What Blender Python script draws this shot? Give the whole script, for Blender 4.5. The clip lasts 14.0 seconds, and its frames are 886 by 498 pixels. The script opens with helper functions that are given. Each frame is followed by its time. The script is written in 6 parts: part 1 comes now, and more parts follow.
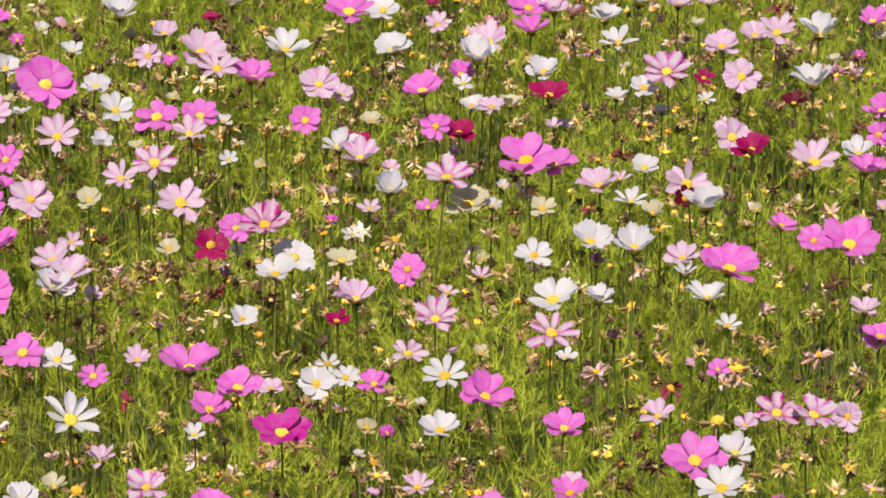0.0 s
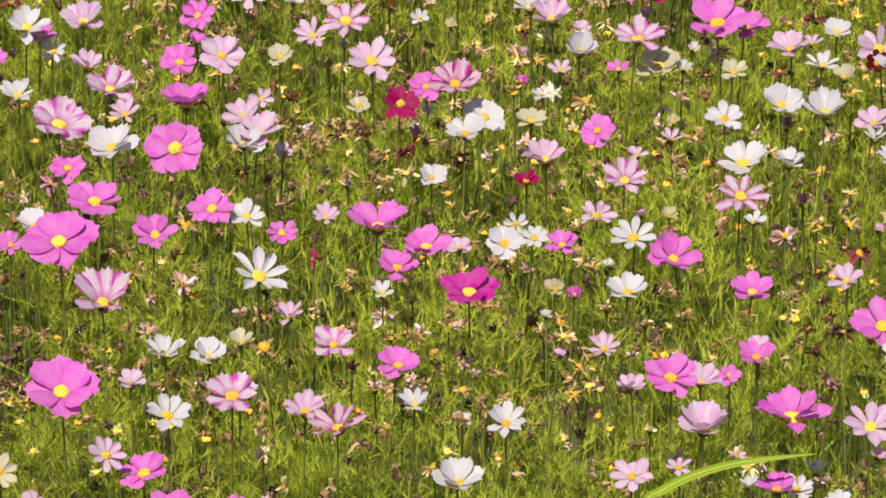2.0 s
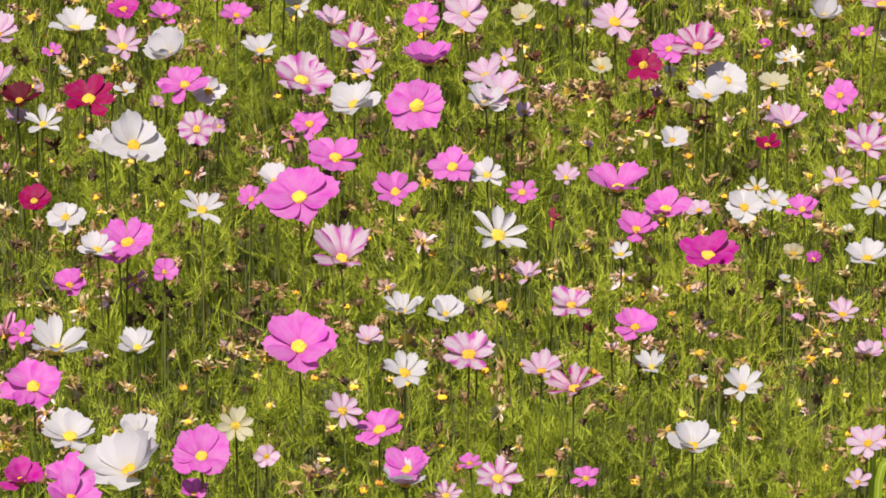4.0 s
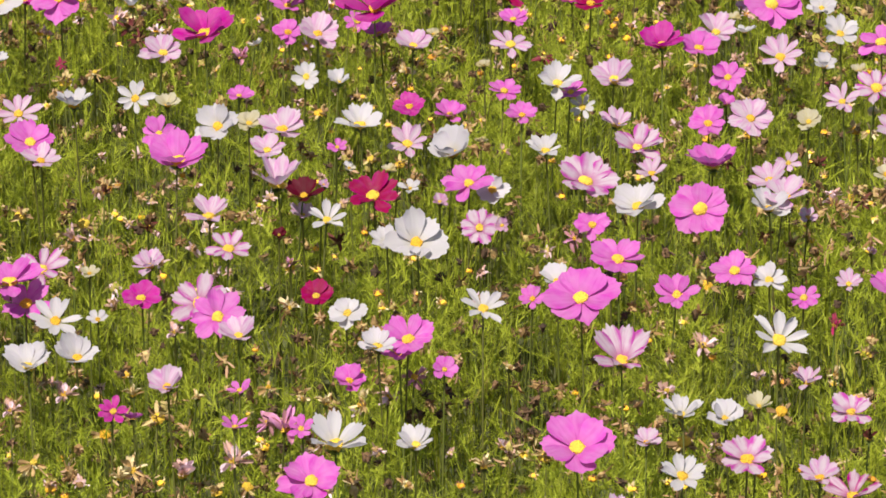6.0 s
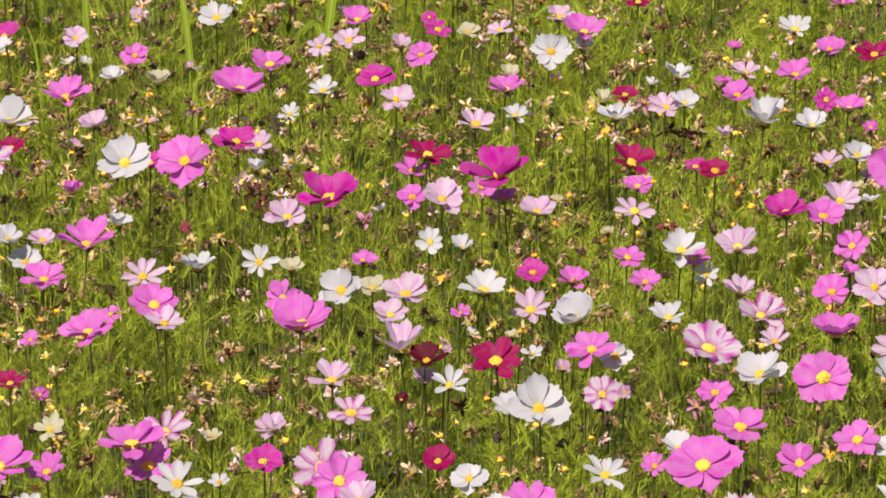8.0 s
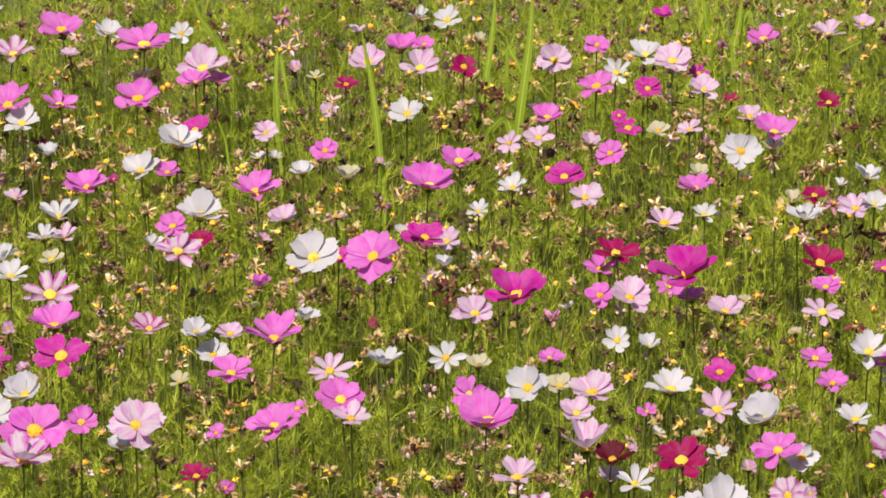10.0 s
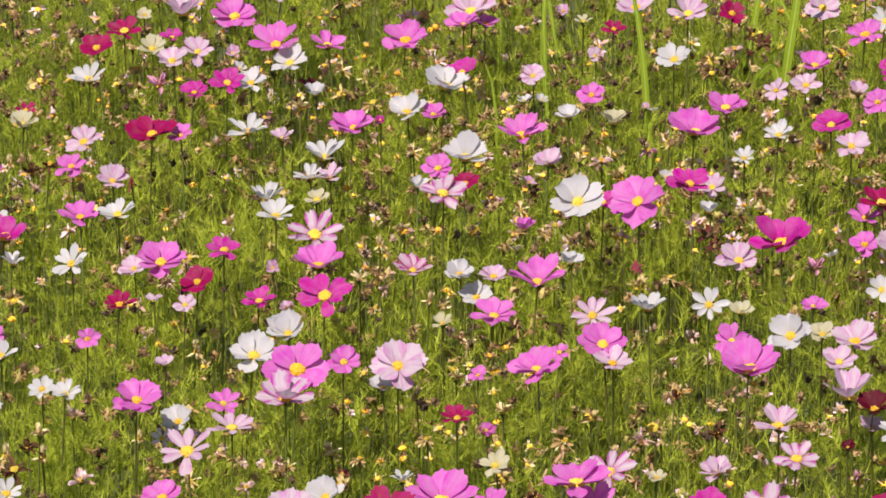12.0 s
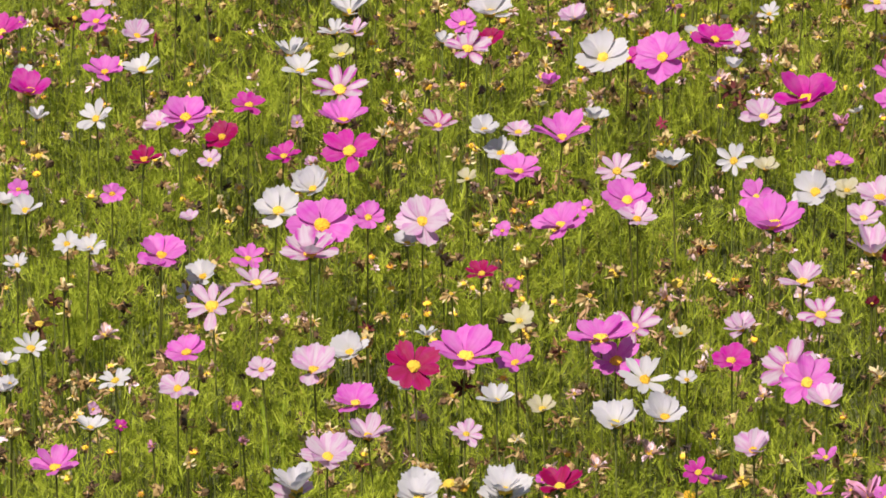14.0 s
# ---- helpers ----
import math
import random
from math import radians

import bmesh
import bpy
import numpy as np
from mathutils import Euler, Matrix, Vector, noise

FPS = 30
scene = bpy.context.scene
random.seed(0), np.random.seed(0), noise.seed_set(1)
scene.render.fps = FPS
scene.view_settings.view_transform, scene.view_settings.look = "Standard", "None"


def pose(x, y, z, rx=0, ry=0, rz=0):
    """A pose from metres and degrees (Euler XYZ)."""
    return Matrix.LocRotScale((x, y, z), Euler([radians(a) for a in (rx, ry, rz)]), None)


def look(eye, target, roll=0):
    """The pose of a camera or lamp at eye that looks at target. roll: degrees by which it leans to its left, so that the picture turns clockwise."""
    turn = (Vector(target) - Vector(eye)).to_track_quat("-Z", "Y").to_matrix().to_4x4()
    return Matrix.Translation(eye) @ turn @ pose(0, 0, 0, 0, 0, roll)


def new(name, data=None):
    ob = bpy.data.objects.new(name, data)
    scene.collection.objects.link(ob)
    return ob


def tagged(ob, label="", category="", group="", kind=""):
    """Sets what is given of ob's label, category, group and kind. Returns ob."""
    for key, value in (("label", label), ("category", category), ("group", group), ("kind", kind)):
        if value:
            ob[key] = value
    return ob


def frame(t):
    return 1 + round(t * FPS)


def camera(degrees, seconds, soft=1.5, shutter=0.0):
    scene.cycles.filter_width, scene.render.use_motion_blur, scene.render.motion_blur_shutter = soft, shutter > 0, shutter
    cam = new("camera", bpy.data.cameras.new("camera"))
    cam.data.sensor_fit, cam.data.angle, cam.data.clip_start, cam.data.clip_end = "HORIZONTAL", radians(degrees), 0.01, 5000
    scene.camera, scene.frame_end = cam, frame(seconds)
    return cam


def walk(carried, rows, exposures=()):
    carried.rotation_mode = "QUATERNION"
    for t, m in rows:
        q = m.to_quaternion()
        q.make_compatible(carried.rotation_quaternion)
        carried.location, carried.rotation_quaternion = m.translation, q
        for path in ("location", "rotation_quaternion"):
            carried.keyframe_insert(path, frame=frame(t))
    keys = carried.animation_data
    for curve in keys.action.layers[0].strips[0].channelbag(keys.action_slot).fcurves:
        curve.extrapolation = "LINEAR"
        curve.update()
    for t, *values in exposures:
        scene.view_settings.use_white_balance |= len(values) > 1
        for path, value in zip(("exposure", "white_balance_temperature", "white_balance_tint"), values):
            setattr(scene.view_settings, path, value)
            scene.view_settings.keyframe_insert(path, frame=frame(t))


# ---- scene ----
# A field of garden cosmos in full sun, seen from a raised stand by a long lens that turns on a level head.
cam = camera(9.957, 14.0, soft=1.7)
walk(cam, [
    (0, pose(0, 0, 2.85, 70.000, 0, -0.000)),
    (0.5, pose(0, 0, 2.85, 69.504, 0, 0.527)),
    (1, pose(0, 0, 2.85, 69.045, 0, 1.105)),
    (1.5, pose(0, 0, 2.85, 68.682, 0, 1.667)),
    (2, pose(0, 0, 2.85, 68.428, 0, 2.278)),
    (2.2, pose(0, 0, 2.85, 68.349, 0, 2.518)),
    (4.3, pose(0, 0, 2.85, 67.973, 0, 5.782)),
    (4.5, pose(0, 0, 2.85, 68.058, 0, 6.214)),
    (5, pose(0, 0, 2.85, 68.349, 0, 7.249)),
    (5.5, pose(0, 0, 2.85, 68.698, 0, 8.033)),
    (6, pose(0, 0, 2.85, 69.114, 0, 8.584)),
    (6.5, pose(0, 0, 2.85, 69.599, 0, 9.007)),
    (7, pose(0, 0, 2.85, 70.059, 0, 9.380)),
    (7.2, pose(0, 0, 2.85, 70.252, 0, 9.517)),
    (9.3, pose(0, 0, 2.85, 71.863, 0, 11.287)),
    (9.5, pose(0, 0, 2.85, 71.950, 0, 11.551)),
    (10, pose(0, 0, 2.85, 72.079, 0, 12.287)),
    (10.5, pose(0, 0, 2.85, 72.104, 0, 13.227)),
    (11, pose(0, 0, 2.85, 72.046, 0, 14.265)),
    (11.5, pose(0, 0, 2.85, 71.825, 0, 15.038)),
    (12, pose(0, 0, 2.85, 71.449, 0, 15.421)),
    (12.5, pose(0, 0, 2.85, 71.016, 0, 15.578)),
    (13, pose(0, 0, 2.85, 70.617, 0, 15.674)),
    (13.5, pose(0, 0, 2.85, 70.233, 0, 15.725)),
    (14, pose(0, 0, 2.85, 69.821, 0, 15.715)),
])

# ---- world, sun, exposure ----
SUN_HEIGHT, SUN_ROUND = radians(57), radians(194)   # round: clockwise from north (+y)
world = bpy.data.worlds.new("daylight")
scene.world = world
world.use_nodes = True
sky = world.node_tree.nodes.new("ShaderNodeTexSky")
sky.sky_type, sky.sun_disc, sky.sun_elevation, sky.sun_rotation = "NISHITA", False, SUN_HEIGHT, SUN_ROUND
back = world.node_tree.nodes["Background"]
back.inputs["Strength"].default_value = 0.062
world.node_tree.links.new(sky.outputs[0], back.inputs["Color"])
sun_data = bpy.data.lights.new("sun", "SUN")
sun_data.energy, sun_data.angle, sun_data.color = 4.95, radians(0.5), (1.0, 0.92, 0.80)
sun = new("sun", sun_data)
to_sun = Vector((math.sin(SUN_ROUND) * math.cos(SUN_HEIGHT), math.cos(SUN_ROUND) * math.cos(SUN_HEIGHT), math.sin(SUN_HEIGHT)))
sun.matrix_world = look(to_sun * 30, (0, 0, 0))
scene.view_settings.exposure = 0.66


# ---- materials ----
class Nodes:
    """A material's node tree, written shortly."""

    def __init__(self, name):
        self.mat = bpy.data.materials.new(name)
        self.mat.use_nodes = True
        self.tree = self.mat.node_tree
        self.tree.nodes.clear()

    def add(self, kind, **inputs):
        node = self.tree.nodes.new(kind)
        for key, value in inputs.items():
            self.put(node, key.replace("_", " "), value)
        return node

    def put(self, node, key, value):
        socket = node.inputs[int(key)] if key.isdigit() else node.inputs[key]
        if isinstance(value, bpy.types.NodeSocket):
            self.tree.links.new(value, socket)
        else:
            socket.default_value = value

    def maths(self, op, a, b=0.0):
        node = self.add("ShaderNodeMath")
        node.operation = op
        self.put(node, "0", a), self.put(node, "1", b)
        return node.outputs[0]

    def mix(self, fac, a, b, blend="MIX"):
        node = self.add("ShaderNodeMix")
        node.data_type, node.blend_type = "RGBA", blend
        for socket, value in ((node.inputs[0], fac), (node.inputs[6], a), (node.inputs[7], b)):
            if isinstance(value, bpy.types.NodeSocket):
                self.tree.links.new(value, socket)
            else:
                socket.default_value = value if not isinstance(value, tuple) else (*value, 1)[:4]
        return node.outputs[2]

    def ramp(self, fac, *stops):
        node = self.add("ShaderNodeValToRGB", Fac=fac)
        for i, (at, colour) in enumerate(stops):
            stop = node.color_ramp.elements[i] if i < 2 else node.color_ramp.elements.new(at)
            stop.position, stop.color = at, (*colour, 1)
        return node.outputs[0]

    def noise(self, vector, scale, detail=2.0):
        return self.add("ShaderNodeTexNoise", Vector=vector, Scale=scale, Detail=detail).outputs["Fac"]

    def stretched(self, vector, x, y, z):
        node = self.add("ShaderNodeMapping", Vector=vector)
        node.inputs["Scale"].default_value = (x, y, z)
        return node.outputs[0]

    def leafy(self, colour, lit, rough=0.55, share=0.35, height=None, depth=0.2):
        """A thin living surface: it reflects, and lets some light through."""
        front = self.add("ShaderNodeBsdfPrincipled", Base_Color=colour, Roughness=rough)
        front.inputs["Specular IOR Level"].default_value = 0.25
        behind = self.add("ShaderNodeBsdfTranslucent", Color=lit)
        if height is not None:
            bump = self.add("ShaderNodeBump", Height=height, Strength=depth, Distance=0.002)
            self.put(front, "Normal", bump.outputs[0])
        both = self.add("ShaderNodeMixShader", Fac=share)
        self.tree.links.new(front.outputs[0], both.inputs[1])
        self.tree.links.new(behind.outputs[0], both.inputs[2])
        self.done(both)
        return self.mat

    def solid(self, colour, rough, height=None, depth=0.3, distance=0.002):
        front = self.add("ShaderNodeBsdfPrincipled", Base_Color=colour, Roughness=rough)
        if height is not None:
            bump = self.add("ShaderNodeBump", Height=height, Strength=depth, Distance=distance)
            self.put(front, "Normal", bump.outputs[0])
        self.done(front)
        return self.mat

    def done(self, shader):
        out = self.add("ShaderNodeOutputMaterial")
        self.tree.links.new(shader.outputs[0], out.inputs["Surface"])


def petal_material(name, middle, edge, streak, streaks, base, border=0.35, flush=0.6):
    """A ray petal: its own colour, another towards the rims, streaks along the veins, a tint at the base.
    In a petal's own space y runs from the base (0) to the tip (1) and x across."""
    n = Nodes(name)
    place = n.add("ShaderNodeTexCoord").outputs["Object"]
    split = n.add("ShaderNodeSeparateXYZ", Vector=place)
    odd = n.add("ShaderNodeObjectInfo").outputs["Random"]
    shift = n.add("ShaderNodeCombineXYZ", X=n.maths("MULTIPLY", odd, 40.0))
    moved = n.add("ShaderNodeVectorMath")
    n.put(moved, "0", place), n.put(moved, "1", shift.outputs[0])
    veins = n.noise(n.stretched(moved.outputs[0], 14, 1.2, 1), 1.0, 3.0)
    blotch = n.noise(moved.outputs[0], 2.3, 2.0)
    rim = n.maths("MULTIPLY", n.maths("ABSOLUTE", split.outputs[0]), 3.7)
    rim = n.maths("ADD", rim, n.maths("MULTIPLY", n.maths("SUBTRACT", blotch, 0.5), 0.9))
    colour = n.mix(n.ramp(rim, (border, (0, 0, 0)), (border + 0.6 - (border - 0.35) * 2, (1, 1, 1))), middle, edge)
    lines = n.ramp(veins, (0.48, (0, 0, 0)), (0.66, (1, 1, 1)))
    colour = n.mix(n.maths("MULTIPLY", lines, streaks), colour, streak)
    foot = n.ramp(split.outputs[1], (0.05, (1, 1, 1)), (0.42, (0, 0, 0)))
    colour = n.mix(n.maths("MULTIPLY", foot, flush), colour, base)
    tone = n.add("ShaderNodeHueSaturation", Color=colour)
    n.put(tone, "Value", n.maths("ADD", n.maths("MULTIPLY", odd, 0.12), 0.68))
    n.put(tone, "Saturation", n.maths("ADD", n.maths("MULTIPLY", blotch, 0.5), 0.78))
    out = tone.outputs[0]
    return n.leafy(out, out, 0.6, 0.46, veins, 0.4)


PETALS = {
    "white": petal_material("white_petal", (0.77, 0.74, 0.79), (0.77, 0.73, 0.80), (0.71, 0.65, 0.74), 0.35, (0.68, 0.63, 0.46)),
    "cream": petal_material("cream_petal", (0.70, 0.65, 0.47), (0.70, 0.63, 0.48), (0.58, 0.48, 0.26), 0.5, (0.62, 0.50, 0.16)),
    "blush": petal_material("blush_petal", (0.79, 0.64, 0.77), (0.78, 0.43, 0.72), (0.69, 0.28, 0.60), 0.55, (0.66, 0.40, 0.54)),
    "streaked": petal_material("streaked_petal", (0.76, 0.62, 0.74), (0.62, 0.11, 0.50), (0.60, 0.16, 0.46), 0.35, (0.54, 0.06, 0.32), 0.42, 0.9),
    "pink": petal_material("pink_petal", (0.82, 0.24, 0.72), (0.79, 0.18, 0.68), (0.68, 0.11, 0.53), 0.4, (0.62, 0.11, 0.44)),
    "magenta": petal_material("magenta_petal", (0.65, 0.065, 0.41), (0.67, 0.09, 0.47), (0.46, 0.03, 0.29), 0.4, (0.42, 0.02, 0.20)),
    "picotee": petal_material("picotee_petal", (0.76, 0.56, 0.70), (0.50, 0.02, 0.26), (0.50, 0.05, 0.30), 0.45, (0.48, 0.03, 0.25), 0.42, 0.9),
    "crimson": petal_material("crimson_petal", (0.42, 0.008, 0.105), (0.46, 0.013, 0.18), (0.26, 0.005, 0.06), 0.4, (0.30, 0.008, 0.06)),
    "maroon": petal_material("maroon_petal", (0.13, 0.004, 0.02), (0.16, 0.006, 0.03), (0.10, 0.004, 0.015), 0.4, (0.12, 0.004, 0.015)),
}


def dry_petal_material(name, fresh, dry):
    n = Nodes(name)
    place = n.add("ShaderNodeTexCoord").outputs["Object"]
    patch = n.noise(place, 2.2, 3.0)
    odd = n.add("ShaderNodeNewGeometry").outputs["Random Per Island"]
    amount = n.maths("ADD", n.maths("MULTIPLY", patch, 1.2), n.maths("MULTIPLY", odd, 0.7))
    colour = n.ramp(amount, (0.72, fresh), (1.65, dry))
    return n.leafy(colour, colour, 0.8, 0.25, patch, 0.5)


DRY = {
    "tan": dry_petal_material("dry_tan_petal", (0.56, 0.44, 0.20), (0.28, 0.18, 0.09)),
    "white": dry_petal_material("dry_white_petal", (0.76, 0.71, 0.58), (0.62, 0.50, 0.28)),
    "cream": dry_petal_material("dry_cream_petal", (0.72, 0.62, 0.36), (0.46, 0.31, 0.14)),
    "blush": dry_petal_material("dry_blush_petal", (0.77, 0.58, 0.66), (0.54, 0.34, 0.28)),
    "pink": dry_petal_material("dry_pink_petal", (0.64, 0.28, 0.50), (0.38, 0.18, 0.20)),
    "magenta": dry_petal_material("dry_magenta_petal", (0.50, 0.10, 0.32), (0.26, 0.08, 0.10)),
    "crimson": dry_petal_material("dry_crimson_petal", (0.30, 0.02, 0.08), (0.16, 0.05, 0.04)),
    "maroon": dry_petal_material("dry_maroon_petal", (0.13, 0.03, 0.03), (0.10, 0.05, 0.02)),
}


def disc_material():
    n = Nodes("yellow_florets")
    place = n.add("ShaderNodeTexCoord").outputs["Object"]
    odd = n.add("ShaderNodeObjectInfo").outputs["Random"]
    cells = n.add("ShaderNodeTexVoronoi", Vector=place, Scale=9.0).outputs["Distance"]
    colour = n.ramp(cells, (0.0, (0.84, 0.55, 0.03)), (0.5, (0.80, 0.43, 0.015)), (0.9, (0.44, 0.18, 0.008)))
    colour = n.mix(n.maths("MULTIPLY", odd, 0.6), colour, (0.82, 0.68, 0.09))
    return n.solid(colour, 0.8, cells, 0.9, 0.002)


def stem_material():
    n = Nodes("stem_green")
    place = n.add("ShaderNodeTexCoord").outputs["Object"]
    odd = n.add("ShaderNodeObjectInfo").outputs["Random"]
    grain = n.noise(n.stretched(place, 300, 300, 5), 1.0, 2.0)
    colour = n.ramp(grain, (0.3, (0.08, 0.11, 0.018)), (0.7, (0.16, 0.20, 0.03)))
    colour = n.mix(n.maths("MULTIPLY", odd, 0.5), colour, (0.09, 0.05, 0.022))
    return n.solid(colour, 0.6, grain, 0.2)


def green_material(name, stops, share=0.35, own=0.62, patch=1.7):
    """Leaves and blades: each differs from the next by its own chance and by the clump that it stands in."""
    n = Nodes(name)
    odd = n.add("ShaderNodeNewGeometry").outputs["Random Per Island"]
    place = n.add("ShaderNodeTexCoord").outputs["Object"]
    drift, clump = n.noise(place, 1.7, 2.0), n.noise(place, patch, 2.0)
    mottle = n.noise(place, 60.0, 2.0)
    at = n.maths("ADD", n.maths("MULTIPLY", odd, own), n.maths("MULTIPLY", n.maths("SUBTRACT", drift, 0.25), 0.5))
    at = n.maths("ADD", at, n.maths("MULTIPLY", n.maths("SUBTRACT", clump, 0.35), 0.9))
    colour = n.ramp(at, *stops)
    dim = n.mix(n.maths("MULTIPLY", mottle, 0.3), colour, (0.10, 0.095, 0.014))
    light = n.mix(0.4, colour, (0.45, 0.54, 0.03))
    return n.leafy(dim, light, 0.6, share)


FLORETS, STEM = disc_material(), stem_material()
CALYX = green_material("calyx_green", ((0.2, (0.10, 0.15, 0.02)), (0.8, (0.24, 0.30, 0.04))), 0.2)
THREADS = green_material("feathery_leaf", ((0.12, (0.075, 0.09, 0.010)), (0.34, (0.31, 0.37, 0.028)), (0.62, (0.505, 0.565, 0.052)), (0.95, (0.66, 0.60, 0.15))), 0.40, 0.3, 13.0)
BLADES = green_material("grass_green", ((0.08, (0.04, 0.045, 0.007)), (0.4, (0.17, 0.20, 0.017)), (0.7, (0.37, 0.415, 0.034)), (0.95, (0.44, 0.31, 0.11))), 0.3, 0.5, 9.0)
MIDRIB = green_material("midrib_green", ((0.2, (0.42, 0.54, 0.08)), (0.8, (0.56, 0.64, 0.16))), 0.4)
WIDE_BLADE = green_material("wide_blade_green", ((0.2, (0.26, 0.38, 0.02)), (0.8, (0.42, 0.54, 0.04))), 0.45)


def spent_material():
    n = Nodes("spent_head_brown")
    odd = n.add("ShaderNodeNewGeometry").outputs["Random Per Island"]
    place = n.add("ShaderNodeTexCoord").outputs["Object"]
    grain = n.noise(place, 260.0, 3.0)
    colour = n.ramp(odd, (0.0, (0.05, 0.03, 0.015)), (0.3, (0.15, 0.085, 0.03)), (0.55, (0.34, 0.20, 0.07)), (0.8, (0.58, 0.42, 0.18)), (1.0, (0.45, 0.40, 0.08)))
    colour = n.mix(n.maths("MULTIPLY", grain, 0.5), colour, (0.05, 0.03, 0.012))
    return n.solid(colour, 0.9, grain, 0.8, 0.003)


def dark_material():
    n = Nodes("dark_seed_brown")
    odd = n.add("ShaderNodeNewGeometry").outputs["Random Per Island"]
    grain = n.noise(n.add("ShaderNodeTexCoord").outputs["Object"], 300.0, 3.0)
    colour = n.ramp(odd, (0.0, (0.032, 0.018, 0.009)), (0.6, (0.11, 0.058, 0.026)), (1.0, (0.30, 0.17, 0.08)))
    return n.solid(n.mix(n.maths("MULTIPLY", grain, 0.5), colour, (0.035, 0.02, 0.01)), 0.85, grain, 0.8, 0.003)


def ray_material():
    n = Nodes("dry_ray")
    odd = n.add("ShaderNodeNewGeometry").outputs["Random Per Island"]
    place = n.add("ShaderNodeTexCoord").outputs["Object"]
    grain = n.noise(place, 200.0, 3.0)
    colour = n.ramp(odd, (0.0, (0.07, 0.035, 0.018)), (0.3, (0.23, 0.12, 0.045)), (0.55, (0.46, 0.28, 0.11)), (0.8, (0.60, 0.37, 0.24)), (1.0, (0.60, 0.47, 0.25)))
    colour = n.mix(n.maths("MULTIPLY", grain, 0.4), colour, (0.16, 0.09, 0.04))
    return n.leafy(colour, colour, 0.85, 0.3, grain, 0.4)


def ground_material():
    n = Nodes("field_soil")
    place = n.add("ShaderNodeTexCoord").outputs["Object"]
    clods, far = n.noise(place, 22.0, 5.0), n.noise(place, 0.35, 3.0)
    colour = n.ramp(clods, (0.3, (0.035, 0.028, 0.014)), (0.55, (0.07, 0.06, 0.025)), (0.75, (0.07, 0.095, 0.02)))
    colour = n.mix(n.maths("MULTIPLY", far, 0.7), colour, (0.075, 0.11, 0.022))
    return n.solid(colour, 0.95, clods, 0.8, 0.02)


SPENT, SOIL, RAYS, DARK = spent_material(), ground_material(), ray_material(), dark_material()


# ---- ground ----
def ground():
    """One sheet to the horizon, softly uneven."""
    bm = bmesh.new()
    bmesh.ops.create_grid(bm, x_segments=60, y_segments=60, size=1.0)
    for v in bm.verts:
        x, y = (math.copysign(abs(c) ** 3 * 1500 + abs(c) * 8, c) for c in v.co.xy)
        far = max(0.0, math.hypot(x, y) - 14)
        v.co = (x - 1, y + 6, 0.012 * noise.noise((x * 1.3, y * 1.3, 0)) + min(far, 60) * 0.006 * noise.noise((x * 0.02, y * 0.02, 3)))
    data = bpy.data.meshes.new("ground")
    bm.to_mesh(data), bm.free()
    data.materials.append(SOIL)
    for face in data.polygons:
        face.use_smooth = True
    tagged(new("ground", data), "dark field soil under dense green growth", "ground", kind="structure")


ground()


# ---- flower parts ----
def mesh_of(name, bm, material, smooth=True):
    data = bpy.data.meshes.new(name)
    bmesh.ops.recalc_face_normals(bm, faces=bm.faces)
    bm.to_mesh(data), bm.free()
    data.materials.append(material)
    for face in data.polygons:
        face.use_smooth = smooth
    return data


def petal_sheet(bm, rng, m, half, teeth, cupped, wave, curl):
    """A ray petal one unit long: narrow foot, broad blade, a toothed tip; hollow across and bent along."""
    across, along = 4, 6
    grid = []
    notch = [teeth * rng.uniform(0.5, 1.0) * (1 if i % 2 else -0.25) for i in range(across + 1)]
    phase = rng.uniform(0, 6.28)
    for j in range(along + 1):
        t = j / along
        width = half * (0.20 + 0.80 * math.sin(min(1.0, t * 1.28) * math.pi / 2) ** 1.15) * (1 - 0.42 * max(0.0, (t - 0.72) / 0.28) ** 2)
        row = []
        for i in range(across + 1):
            u = i / across * 2 - 1
            x = u * width
            y = t * (1 - 0.10 * u * u * t) - (notch[i] * max(0.0, t - 0.7) / 0.3 if j == along else 0)
            z = cupped * (u * u - 0.4) * width + curl * t * t + wave * math.sin(u * 3.1 + t * 4 + phase) * t
            row.append(bm.verts.new(m @ Vector((x, y, z))))
        grid.append(row)
    for j in range(along):
        for i in range(across):
            bm.faces.new((grid[j][i], grid[j][i + 1], grid[j + 1][i + 1], grid[j + 1][i]))


def petal_meshes(colour):
    rng, made = random.Random(colour), []
    for k in range(6):
        bm = bmesh.new()
        petal_sheet(bm, rng, Matrix(), rng.uniform(0.26, 0.33), rng.uniform(0.07, 0.15), rng.uniform(0.05, 0.40), rng.uniform(0.015, 0.045), rng.uniform(-0.10, 0.06))
        made.append(mesh_of(colour + "_petal", bm, PETALS[colour]))
    return made


def ring_meshes(colour):
    """The whole corolla of a flower too small to tell its petals apart."""
    rng, made = random.Random("ring" + colour), []
    for k in range(3):
        bm = bmesh.new()
        for i in range(7):
            m = Matrix.Rotation(i * 0.8976 + rng.uniform(-0.12, 0.12), 4, "Z") @ Matrix.Rotation(radians(rng.uniform(18, 40)), 4, "X") @ Matrix.Rotation(rng.gauss(0, 0.2), 4, "Y")
            petal_sheet(bm, rng, m @ Matrix.Diagonal((rng.uniform(0.9, 1.25), rng.uniform(0.85, 1.08), 1, 1)), 0.29, 0.12, rng.uniform(0.2, 0.7), 0.04, rng.uniform(-0.08, 0.14))
        made.append(mesh_of(colour + "_petals", bm, PETALS[colour]))
    return made


